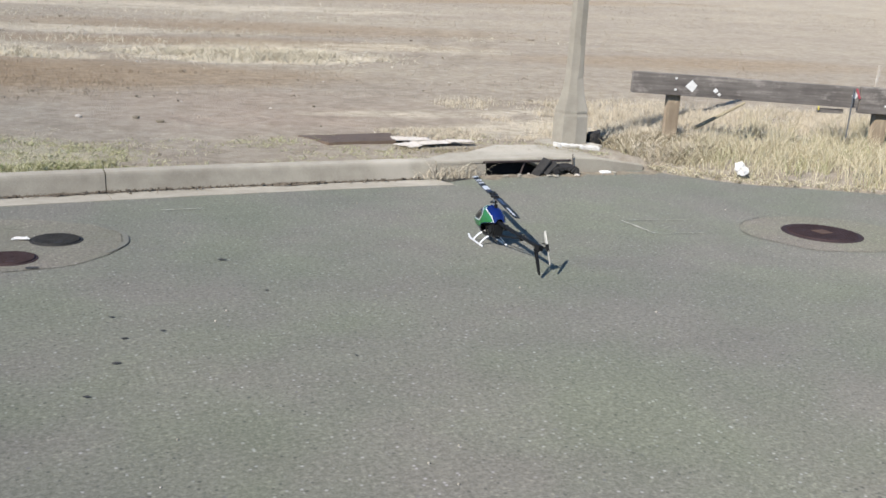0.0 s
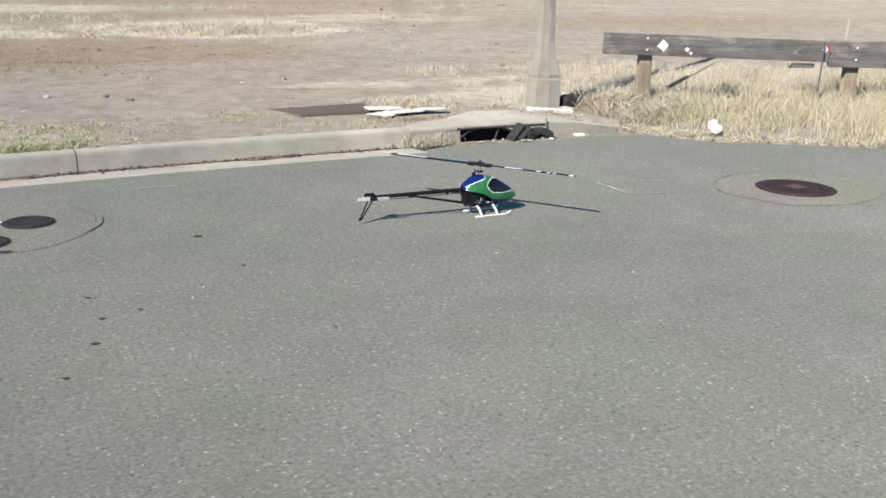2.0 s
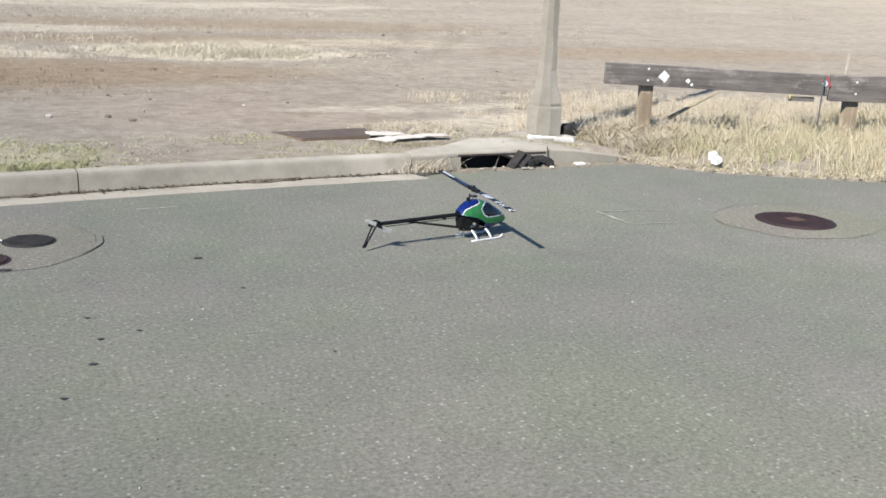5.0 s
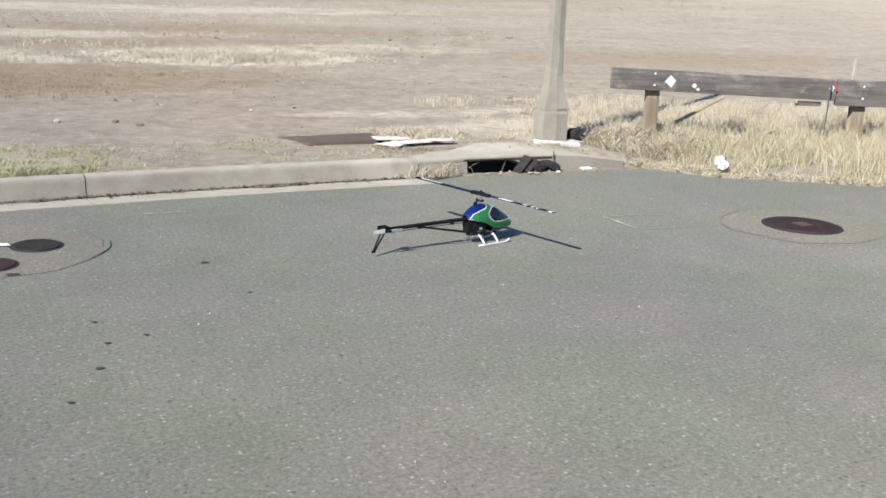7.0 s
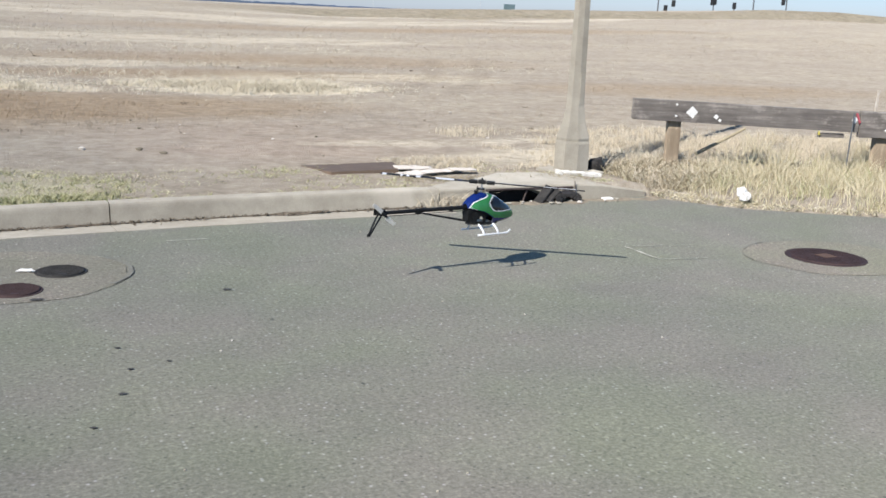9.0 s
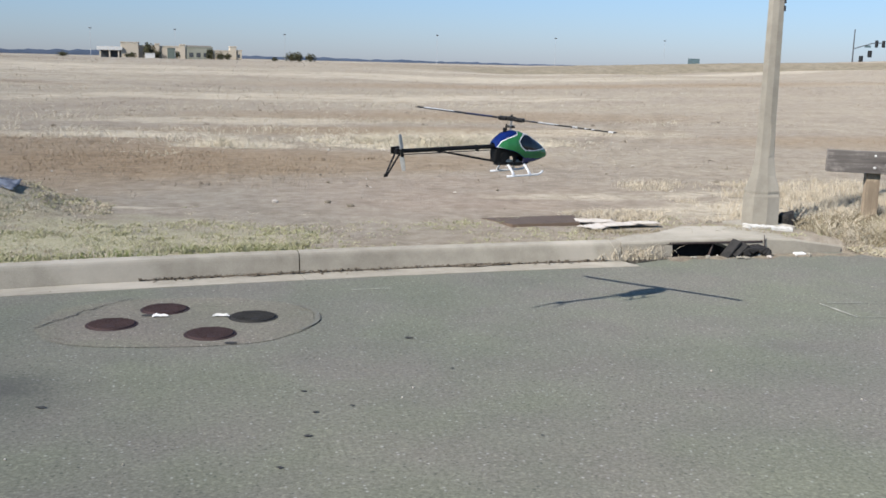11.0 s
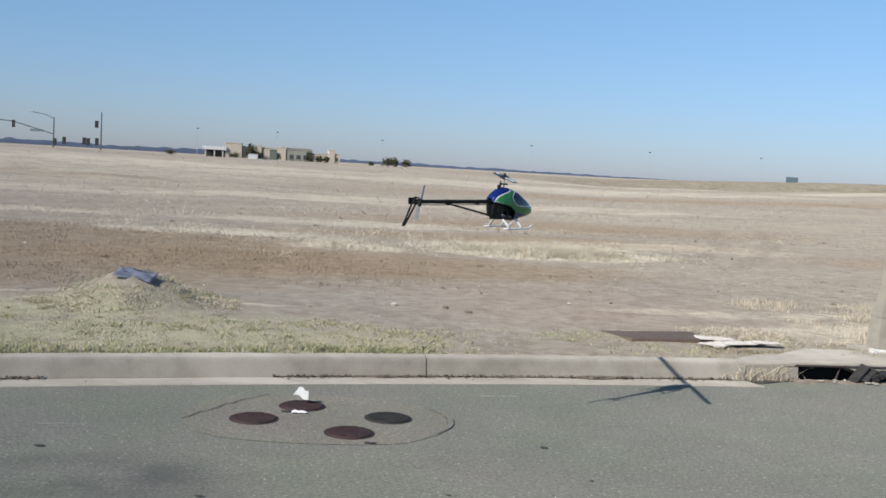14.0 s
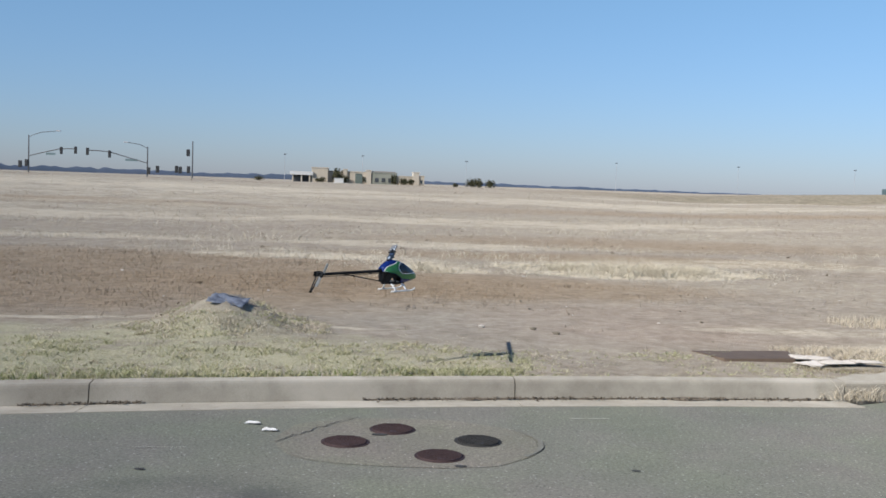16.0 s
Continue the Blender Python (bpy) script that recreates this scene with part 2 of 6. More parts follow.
def field_material():
    n = Nodes("dry_field")
    p = n.where()
    small, fine = n.noise(p, 7, 6, 0.7), n.noise(p, 55, 5, 0.75)
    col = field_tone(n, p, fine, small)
    col = n.mix(0.55, col, n.mix(1.0, col, n.ramp(fine, (0.3, (0.66, 0.66, 0.66)), (0.68, (1.28, 1.27, 1.24))), 'MULTIPLY'))
    lumps = n.noise(p, 2.4, 6, 0.75)
    col = n.mix(0.6, col, n.mix(1.0, col, n.ramp(lumps, (0.34, (0.72, 0.70, 0.68)), (0.5, (1.0, 1.0, 1.0)), (0.66, (1.16, 1.16, 1.16))), 'MULTIPLY'))
    litter = n.spots(p, 9)
    bits = n.math('MULTIPLY', n.ramp(litter.outputs["Distance"], (0.10, 1.0), (0.16, 0.0)), n.ramp(n.split(litter.outputs["Color"])[0], (0.9, 0.0), (0.93, 1.0)))
    col = n.mix(n.math('MULTIPLY', bits, 0.55), col, (0.55, 0.50, 0.43))
    return n.done(col, 0.95, n.math('ADD', small, n.math('MULTIPLY', fine, 0.7)), 0.6, 0.05, spec=0.1)


def stubble_material():
    """Dead blades that take the tone of the ground they stand on, each a little lighter or darker."""
    n = Nodes("field_stubble")
    g = n.put("ShaderNodeNewGeometry")
    p = g.outputs["Position"]
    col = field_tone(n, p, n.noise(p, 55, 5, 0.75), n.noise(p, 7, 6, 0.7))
    col = n.mix(1.0, col, n.ramp(g.outputs["Random Per Island"], (0.0, (0.85, 0.82, 0.78)), (0.55, (1.12, 1.10, 1.07)), (1.0, (1.42, 1.40, 1.35))), 'MULTIPLY')
    return n.done(col, 0.9, spec=0.15)


def blade_material(name, c1, c2, c3):
    n = Nodes(name)
    g = n.put("ShaderNodeNewGeometry")
    p = n.noise(g.outputs["Position"], 1.7, 2)
    f = n.math('ADD', n.math('MULTIPLY', g.outputs["Random Per Island"], 0.75), n.math('MULTIPLY', p, 0.3))
    col = n.ramp(f, (0.1, c1), (0.5, c2), (0.95, c3))
    return n.done(col, 0.86, spec=0.2)


def leaf_material():
    return blade_material("foliage", (0.05, 0.055, 0.03), (0.10, 0.10, 0.055), (0.15, 0.135, 0.075))


def wood_material(name, c1, c2, grain_axis=0):
    n = Nodes(name)
    p = n.put("ShaderNodeTexCoord").outputs["Object"]
    sc = [28, 28, 28]
    sc[grain_axis] = 2.2
    g = n.noise(n.stretched(p, *sc), 1.0, 6, 0.7)
    big = n.noise(p, 2.5, 4)
    col = n.mix(0.5, n.ramp(g, (0.3, c1), (0.7, c2)), n.ramp(big, (0.3, c1), (0.7, c2)))
    worn = n.ramp(n.math('ADD', n.math('MULTIPLY', n.noise(p, 4.5, 5, 0.7), 0.6), n.math('MULTIPLY', g, 0.4)), (0.52, 0.0), (0.62, 1.0))
    col = n.mix(n.math('MULTIPLY', worn, 0.5), col, tuple(min(v * 1.7, 0.75) for v in c2))
    return n.done(col, 0.88, g, 0.5, 0.006)


def rust_material(name, c1, c2, rough=0.75, metal=0.2):
    n = Nodes(name)
    p = n.where()
    a, b = n.noise(p, 8, 5, 0.65), n.noise(p, 90, 4)
    col = n.mix(0.35, n.ramp(a, (0.3, c1), (0.7, c2)), n.ramp(b, (0.35, c1), (0.65, c2)))
    return n.done(col, rough, n.math('ADD', a, b), 0.4, 0.004, metal)


M_ASPHALT = asphalt_material()
M_CONCRETE = concrete_material("kerb_concrete", 0.92)
M_GUTTER = concrete_material("gutter_concrete", 0.93)
M_POLE = concrete_material("pole_concrete", 0.9)
M_FIELD = field_material()
M_STUBBLE = stubble_material()
M_PATCH = asphalt_material("patch_asphalt", (0.86, 0.83, 0.83))
M_TAR = simple("tar", (0.035, 0.035, 0.035), (0.07, 0.068, 0.065), 9, 0.9)
M_SEAM = simple("old_seam", (0.135, 0.133, 0.112), (0.195, 0.193, 0.165), 9, 0.9)
M_SOIL = simple("gutter_soil", (0.13, 0.105, 0.075), (0.32, 0.275, 0.205), 12, 0.95, 90, 0.6)
M_LITTER = simple("leaf_litter", (0.075, 0.06, 0.045), (0.24, 0.20, 0.15), 30, 0.95, 90, 0.6)
M_STRAW = blade_material("straw_blades", (0.36, 0.305, 0.185), (0.60, 0.535, 0.37), (0.78, 0.715, 0.545))
M_PALE = blade_material("pale_straw", (0.45, 0.385, 0.28), (0.62, 0.545, 0.42), (0.76, 0.69, 0.56))
M_BLEACH = blade_material("bleached_straw", (0.60, 0.53, 0.40), (0.75, 0.68, 0.53), (0.86, 0.80, 0.66))
M_WEED = blade_material("dead_weeds", (0.235, 0.195, 0.125), (0.38, 0.325, 0.22), (0.53, 0.475, 0.34))
M_GREEN = blade_material("short_grass", (0.24, 0.25, 0.11), (0.47, 0.455, 0.265), (0.70, 0.655, 0.46))
M_FRESH = blade_material("fresh_grass", (0.13, 0.17, 0.05), (0.25, 0.29, 0.11), (0.42, 0.43, 0.21))
M_LITTERBLADE = blade_material("dark_dead_weeds", (0.10, 0.075, 0.05), (0.17, 0.13, 0.09), (0.27, 0.21, 0.15))
M_LEAF = leaf_material()
M_COVER = rust_material("cast_iron", (0.045, 0.027, 0.026), (0.092, 0.055, 0.052))
M_RUST = rust_material("orange_rust", (0.13, 0.075, 0.05), (0.21, 0.13, 0.09))
M_COVER_DARK = rust_material("cast_iron_dark", (0.028, 0.027, 0.025), (0.065, 0.06, 0.054))
M_PLATE = rust_material("rusty_plate", (0.15, 0.105, 0.072), (0.25, 0.18, 0.128), 0.7, 0.1)
M_BOARD = wood_material("weathered_timber", (0.07, 0.06, 0.055), (0.27, 0.245, 0.22), 0)
M_POST = wood_material("post_timber", (0.20, 0.15, 0.10), (0.40, 0.325, 0.235), 2)
M_STAKE = wood_material("survey_stake", (0.36, 0.31, 0.25), (0.56, 0.50, 0.43), 2)
M_PAPER = simple("paper", (0.70, 0.68, 0.64), (0.83, 0.82, 0.79), 5, 0.85, 40)
M_CARD = simple("bleached_cardboard", (0.50, 0.455, 0.40), (0.68, 0.63, 0.57), 5, 0.9, 40)
M_SIGN = simple("white_reflector", (0.66, 0.65, 0.62), (0.82, 0.81, 0.78), 20, 0.5)
M_PEACH = simple("faded_reflector", (0.66, 0.52, 0.38), (0.78, 0.64, 0.50), 20, 0.6)
M_RED = simple("red_ribbon", (0.36, 0.06, 0.08), (0.48, 0.11, 0.13), 30, 0.6)
M_YELLOW = simple("yellow_tag", (0.62, 0.52, 0.08), (0.72, 0.62, 0.16), 30, 0.6)
M_RUBBER = simple("old_tyre_rubber", (0.02, 0.019, 0.018), (0.055, 0.05, 0.046), 20, 0.8, 140, 0.5)
# near-black concrete: the shade inside the drain is in the colour
M_VOID = simple("drain_walls_shaded", (0.02, 0.018, 0.019), (0.045, 0.04, 0.04), 4, 0.95)
M_STEEL = simple("drain_steel", (0.06, 0.045, 0.045), (0.13, 0.10, 0.09), 30, 0.7, 120, 0.3, 0.4)
M_TARP = simple("blue_plastic", (0.06, 0.075, 0.11), (0.25, 0.28, 0.34), 9, 0.45, 50, 0.5)
M_GROUT = simple("white_grout", (0.50, 0.485, 0.45), (0.70, 0.68, 0.64), 12, 0.9, 70, 0.5)
M_INK = simple("stencil_ink", (0.03, 0.03, 0.032), (0.06, 0.06, 0.06), 40, 0.7)
M_CHALK = simple("worn_white_paint", (0.31, 0.305, 0.265), (0.45, 0.44, 0.39), 16, 0.9, 150)
M_FAINT = simple("faint_white_paint", (0.25, 0.245, 0.21), (0.32, 0.315, 0.275), 16, 0.9, 150)
M_STUCCO = simple("beige_stucco", (0.60, 0.53, 0.42), (0.68, 0.61, 0.50), 0.3, 0.9, 4)
M_STUCCO_W = simple("white_stucco", (0.70, 0.69, 0.66), (0.78, 0.77, 0.74), 0.3, 0.9, 4)
M_SAGE = simple("sage_stucco", (0.34, 0.345, 0.28), (0.41, 0.41, 0.34), 0.3, 0.9, 4)
M_GLASS = simple("dark_glazing", (0.05, 0.055, 0.06), (0.09, 0.095, 0.10), 0.5, 0.3, 4)
M_ROOF = simple("flat_roof", (0.34, 0.30, 0.27), (0.42, 0.38, 0.34), 0.3, 0.9, 4)
M_METAL = simple("grey_painted_steel", (0.09, 0.095, 0.10), (0.14, 0.145, 0.15), 2, 0.6, 30)
M_GALV = simple("galvanised_steel", (0.42, 0.43, 0.44), (0.52, 0.53, 0.54), 2, 0.6, 30)
M_SIGNAL = simple("signal_housing", (0.02, 0.02, 0.02), (0.04, 0.04, 0.04), 5, 0.6, 30)
M_CABINET = simple("green_cabinet", (0.10, 0.13, 0.11), (0.15, 0.18, 0.155), 2, 0.7, 30)
M_BACKSIGN = simple("sign_back", (0.13, 0.19, 0.20), (0.18, 0.25, 0.26), 1, 0.6, 30)
# aerial haze is put into the ridge's bluish base colour
M_HAZED_RIDGE = simple("far_ridge_hazed", (0.08, 0.115, 0.175), (0.115, 0.15, 0.22), 0.01, 1.0, 0.05)
# the model helicopter
M_BLUE = simple("blue_gloss_paint", (0.006, 0.018, 0.115), (0.009, 0.025, 0.155), 8, 0.16, 300, 0.02, 0, True)
M_GRN = simple("green_gloss_paint", (0.028, 0.175, 0.055), (0.045, 0.235, 0.075), 8, 0.16, 300, 0.02, 0, True)
M_NAVY = simple("dark_navy", (0.008, 0.010, 0.045), (0.012, 0.016, 0.07), 8, 0.35, 300, 0.02, 0, True)
M_WHITE = simple("white_gloss_paint", (0.76, 0.77, 0.78), (0.84, 0.84, 0.84), 8, 0.3, 300, 0.02, 0, True)
M_BLACK = simple("smoked_window", (0.006, 0.007, 0.010), (0.014, 0.015, 0.02), 8, 0.12, 300, 0.02, 0, True)
M_CARBON = simple("carbon_fibre", (0.007, 0.007, 0.007), (0.018, 0.018, 0.018), 30, 0.5, 400, 0.1, 0, True, 0.25)
M_ALU = simple("machined_aluminium", (0.62, 0.62, 0.63), (0.74, 0.74, 0.75), 20, 0.35, 300, 0.05, 0.9, True)
M_TAILB = simple("tail_blade_white", (0.46, 0.44, 0.39), (0.68, 0.66, 0.60), 20, 0.5, 300, 0.05, 0, True)

# ---- building helpers ----


def mesh_of(name, verts, faces, smooth=False):
    me = bpy.data.meshes.new(name)
    me.from_pydata([tuple(v) for v in verts], [], [tuple(int(i) for i in f) for f in faces])
    me.update()
    if smooth:
        for p in me.polygons:
            p.use_smooth = True
    return me


def part(name, bm, material, parent=None, label="", smooth=False):
    """Links a bmesh as one mesh object, under a thing or alone."""
    me = bpy.data.meshes.new(name)
    bm.normal_update()
    bm.to_mesh(me)
    bm.free()
    me.materials.append(material)
    if smooth:
        for p in me.polygons:
            p.use_smooth = True
    ob = new(name, me)
    if parent is not None:
        ob.parent = parent
    if label:
        tagged(ob, label)
    return ob


def box(bm, x0, y0, z0, x1, y1, z1, bevel=0.0, m=None):
    r = bmesh.ops.create_cube(bm, size=1.0)
    vs = r["verts"]
    bmesh.ops.scale(bm, vec=(x1 - x0, y1 - y0, z1 - z0), verts=vs)
    bmesh.ops.translate(bm, vec=((x0 + x1) / 2, (y0 + y1) / 2, (z0 + z1) / 2), verts=vs)
    if bevel:
        es = list({e for v in vs for e in v.link_edges})
        out = bmesh.ops.bevel(bm, geom=es, offset=bevel, segments=2, affect='EDGES', profile=0.5)
        vs = list({v for f in out["faces"] for v in f.verts} | {v for v in vs if v.is_valid})
    if m is not None:
        bmesh.ops.transform(bm, matrix=m, verts=vs)
    return vs


def tube(bm, a, b, r0, r1=None, sides=12):
    """A rod from a to b."""
    a, b = Vector(a), Vector(b)
    r1 = r0 if r1 is None else r1
    d = b - a
    res = bmesh.ops.create_cone(bm, cap_ends=True, segments=sides, radius1=r0, radius2=r1, depth=d.length)
    q = d.to_track_quat("Z", "Y").to_matrix().to_4x4()
    bmesh.ops.transform(bm, matrix=Matrix.Translation((a + b) / 2) @ q, verts=res["verts"])
    return res["verts"]


def bent(bm, pts, r, sides=10, flat=1.0):
    """A rod along points, in rings that follow the bend."""
    rings = []
    pts = [Vector(p) for p in pts]
    for i, p in enumerate(pts):
        d = (pts[min(i + 1, len(pts) - 1)] - pts[max(i - 1, 0)]).normalized()
        u = d.cross(Vector((0, 1, 0.01))).normalized()
        w = d.cross(u).normalized()
        rings.append([bm.verts.new(p + u * r * math.cos(2 * math.pi * k / sides) + w * r * flat * math.sin(2 * math.pi * k / sides)) for k in range(sides)])
    for a, b in zip(rings, rings[1:]):
        for k in range(sides):
            bm.faces.new((a[k], a[(k + 1) % sides], b[(k + 1) % sides], b[k]))
    bm.faces.new(rings[0][::-1])
    bm.faces.new(rings[-1])


def empty(name, label, category, group="", m=None):
    ob = new(name)
    ob.empty_display_size = 0.1
    tagged(ob, label, category, group)
    if m is not None:
        ob.matrix_basis = m
    return ob


# ---- the street ----
KERB_RISE = 0.125


def kerb_base(x):
    """The foot of the kerb's face: it bends gently and runs straight past the drain."""
    u = min(x, 4.2) - 0.7
    return 7.66 + 0.092 * u - 0.0135 * u * u


def road_right(y):
    """The broken edge of the asphalt at the street's end."""
    if y > 7.15:
        return 6.02 + (7.15 - y) * 0.75
    return 6.02 + (7.15 - y) * 1.62


def wobble(x, y, s, seed=0.0):
    return noise.noise(Vector((x * s, y * s, seed)))


def land(x, y):
    """The height of the field."""
    z = 0.105
    z += 0.25 * math.exp(-(((x + 1.72) / 0.44) ** 2 + ((y - 10.35) / 0.55) ** 2)) + 0.09 * max(wobble(x, y, 2.6, 9.0) + 0.5 * wobble(x, y, 6.5, 3.0), -0.4) * math.exp(-(((x + 1.7) / 0.9) ** 2 + ((y - 10.2) / 0.8) ** 2))
    z += 0.07 * math.exp(-(((x + 1.75) / 1.0) ** 2 + ((y - 10.3) / 0.9) ** 2))
    if y > 7.5:
        z += 0.022 * wobble(x, y, 0.9) + 0.012 * wobble(x, y, 3.1, 4.0)
    if y > 14:
        k = min((y - 14) / 30, 1.0)
        z += k * (0.16 * wobble(x, y, 0.06, 7.0) + 0.05 * wobble(x, y, 0.35, 2.0))
    # the land climbs to a low bank towards the right-hand distance
    d = math.hypot(x, y)
    a = math.degrees(math.atan2(y, x))
    rise = 0.0
    if d > 25:
        k = min((d - 25) / 75.0, 1.0)
        k = k * k * (3 - 2 * k)
        s = min(max((72.0 - a) / 26.0, 0.0), 1.0) if a > -60 else 0.0
        rise = k * (1.15 + s * 2.05)
        if d > 110:
            rise -= (d - 110) * 0.002 if d < 600 else 0.98
        # its near face is a low weedy bank
        if x > 10:
            w = min((x - 10) / 35.0, 1.0)
            c = min(max((y - 92.5) / 4.5, 0.0), 1.0)
            rise += w * (1.0 + 0.22 * wobble(x, 0, 0.11, 5.0)) * (c * c * (3 - 2 * c) - 1.0) * k
            rise += 0.5 * w * math.exp(-((x - 92) / 9.0) ** 2) * c
    return z + rise


def ground_height(x, y):
    kb = kerb_base(x)
    if y > kb + 0.1 and x < 5.6:
        if 3.84 < x < 4.78 and y < kb + 0.20:
            return -0.7
        return land(x, y)
    if x < 5.6 and y > -60:
        return -0.07
    gap = x - road_right(y)
    if y < -60:
        return 0.05
    if gap < 0:
        return -0.07 if gap < -0.06 else -0.07 + (gap + 0.06) / 0.06 * 0.075
    base = 0.012 + min(gap / 1.6, 1.0) * 0.10
    z = base + 0.012 * wobble(x, y, 2.6)
    return z + (land(x, y) - 0.105)


def graded(lo, hi, near_lo, near_hi, step, growth=1.16):
    v = list(np.arange(near_lo, near_hi + step / 2, step))
    s, c = step, near_hi
    while c < hi:
        s *= growth
        c += s
        v.append(c)
    s, c = step, near_lo
    while c > lo:
        s *= growth
        c -= s
        v.insert(0, c)
    return v


def build_ground():
    xs = graded(-2600, 2600, -6.0, 10.0, 0.11, 1.13)
    ys = graded(-900, 3200, 5.4, 13.0, 0.085, 1.06)
    ys = sorted([y for y in ys if not 90 < y < 99] + [90 + 0.6 * i for i in range(16)])
    nx = len(xs)
    verts = [(x, y, ground_height(x, y)) for y in ys for x in xs]
    faces = [(j * nx + i, j * nx + i + 1, (j + 1) * nx + i + 1, (j + 1) * nx + i) for j in range(len(ys) - 1) for i in range(nx - 1)]
    me = mesh_of("ground", verts, faces, True)
    me.materials.append(M_FIELD)
    tagged(new("ground", me), "dry mown field of straw and bare brown earth", "ground", kind="structure")


def build_road():
    """The asphalt: a slab with its edge along the gutter and a broken end to the right."""
    bm = bmesh.new()
    xs = [-40 + i * 1.0 for i in range(34)] + [-6 + 0.1 * i for i in range(160)]
    rows = []
    for x in xs:
        top = kerb_base(x) - (0.315 if x < 3.2 else 0.315 - 0.26 * min((x - 3.2) / 0.7, 1.0))
        if x > 4.9:
            top = kerb_base(x) + 0.02
        if x > 5.55:
            lim = 7.15 - (x - 6.02) / 1.62 if x > 6.02 else 7.15 - (x - 6.02) / 0.75
            top = min(top, lim + 0.03 * wobble(x, 0, 3.0) + 0.015 * wobble(x, 1, 11.0))
        else:
            top += 0.006 * wobble(x, 2, 4.0) + 0.004 * wobble(x, 3, 13.0)
        a = bm.verts.new((x, top, 0.0))
        b = bm.verts.new((x, top, -0.06))
        c = bm.verts.new((x, -40.0, 0.0))
        rows.append((a, b, c))
    for p, q in zip(rows, rows[1:]):
        bm.faces.new((p[2], q[2], q[0], p[0]))
        bm.faces.new((p[0], q[0], q[1], p[1]))
    part("road", bm, M_ASPHALT)
    tagged(bpy.data.objects["road"], "worn grey asphalt street with fine pale aggregate", "road", kind="structure")


def sweep(name, profile, x0, x1, material, step=0.12, gap=0.0, label="", parent=None):
    """A profile of (offset from the kerb's foot, height) drawn along the kerb's line."""
    bm = bmesh.new()
    n = max(int((x1 - x0) / step), 2)
    rows = []
    for i in range(n + 1):
        x = x0 + gap + (x1 - x0 - 2 * gap) * i / n
        y = kerb_base(x)
        rows.append([bm.verts.new((x, y + o, z + 0.003 * wobble(x, o * 9, 2.0, z))) for o, z in profile])
    for a, b in zip(rows, rows[1:]):
        for k in range(len(profile) - 1):
            bm.faces.new((a[k], b[k], b[k + 1], a[k + 1]))
    bm.faces.new(rows[0][::-1])
    bm.faces.new(rows[-1])
    bmesh.ops.recalc_face_normals(bm, faces=bm.faces)
    return part(name, bm, material, parent, label)


KERB_PROFILE = [(0.0, -0.06), (0.0, -0.012), (0.022, KERB_RISE - 0.03), (0.03, KERB_RISE - 0.012), (0.045, KERB_RISE), (0.17, KERB_RISE + 0.004), (0.17, -0.06)]
GUTTER_PROFILE = [(-0.34, -0.06), (-0.34, 0.003), (-0.3, 0.003), (-0.05, -0.018), (0.004, -0.020), (0.004, -0.06)]


def build_kerb():
    kerb = empty("kerb", "pale concrete kerb with cut joints", "kerb")
    kerb["kind"] = "structure"
    joints = [-30.5 + 3.05 * i for i in range(9)] + [-2.30, 0.75, 3.42]
    for a, b in zip(joints, joints[1:]):
        sweep("kerb_stone", KERB_PROFILE, a, b, M_CONCRETE, gap=0.0045, parent=kerb)
    gutter = empty("gutter", "pale concrete gutter strip with cracks", "gutter")
    gutter["kind"] = "structure"
    for a, b in zip(joints, joints[1:]):
        sweep("gutter_slab", GUTTER_PROFILE, a, b, M_GUTTER, gap=0.003, parent=gutter)


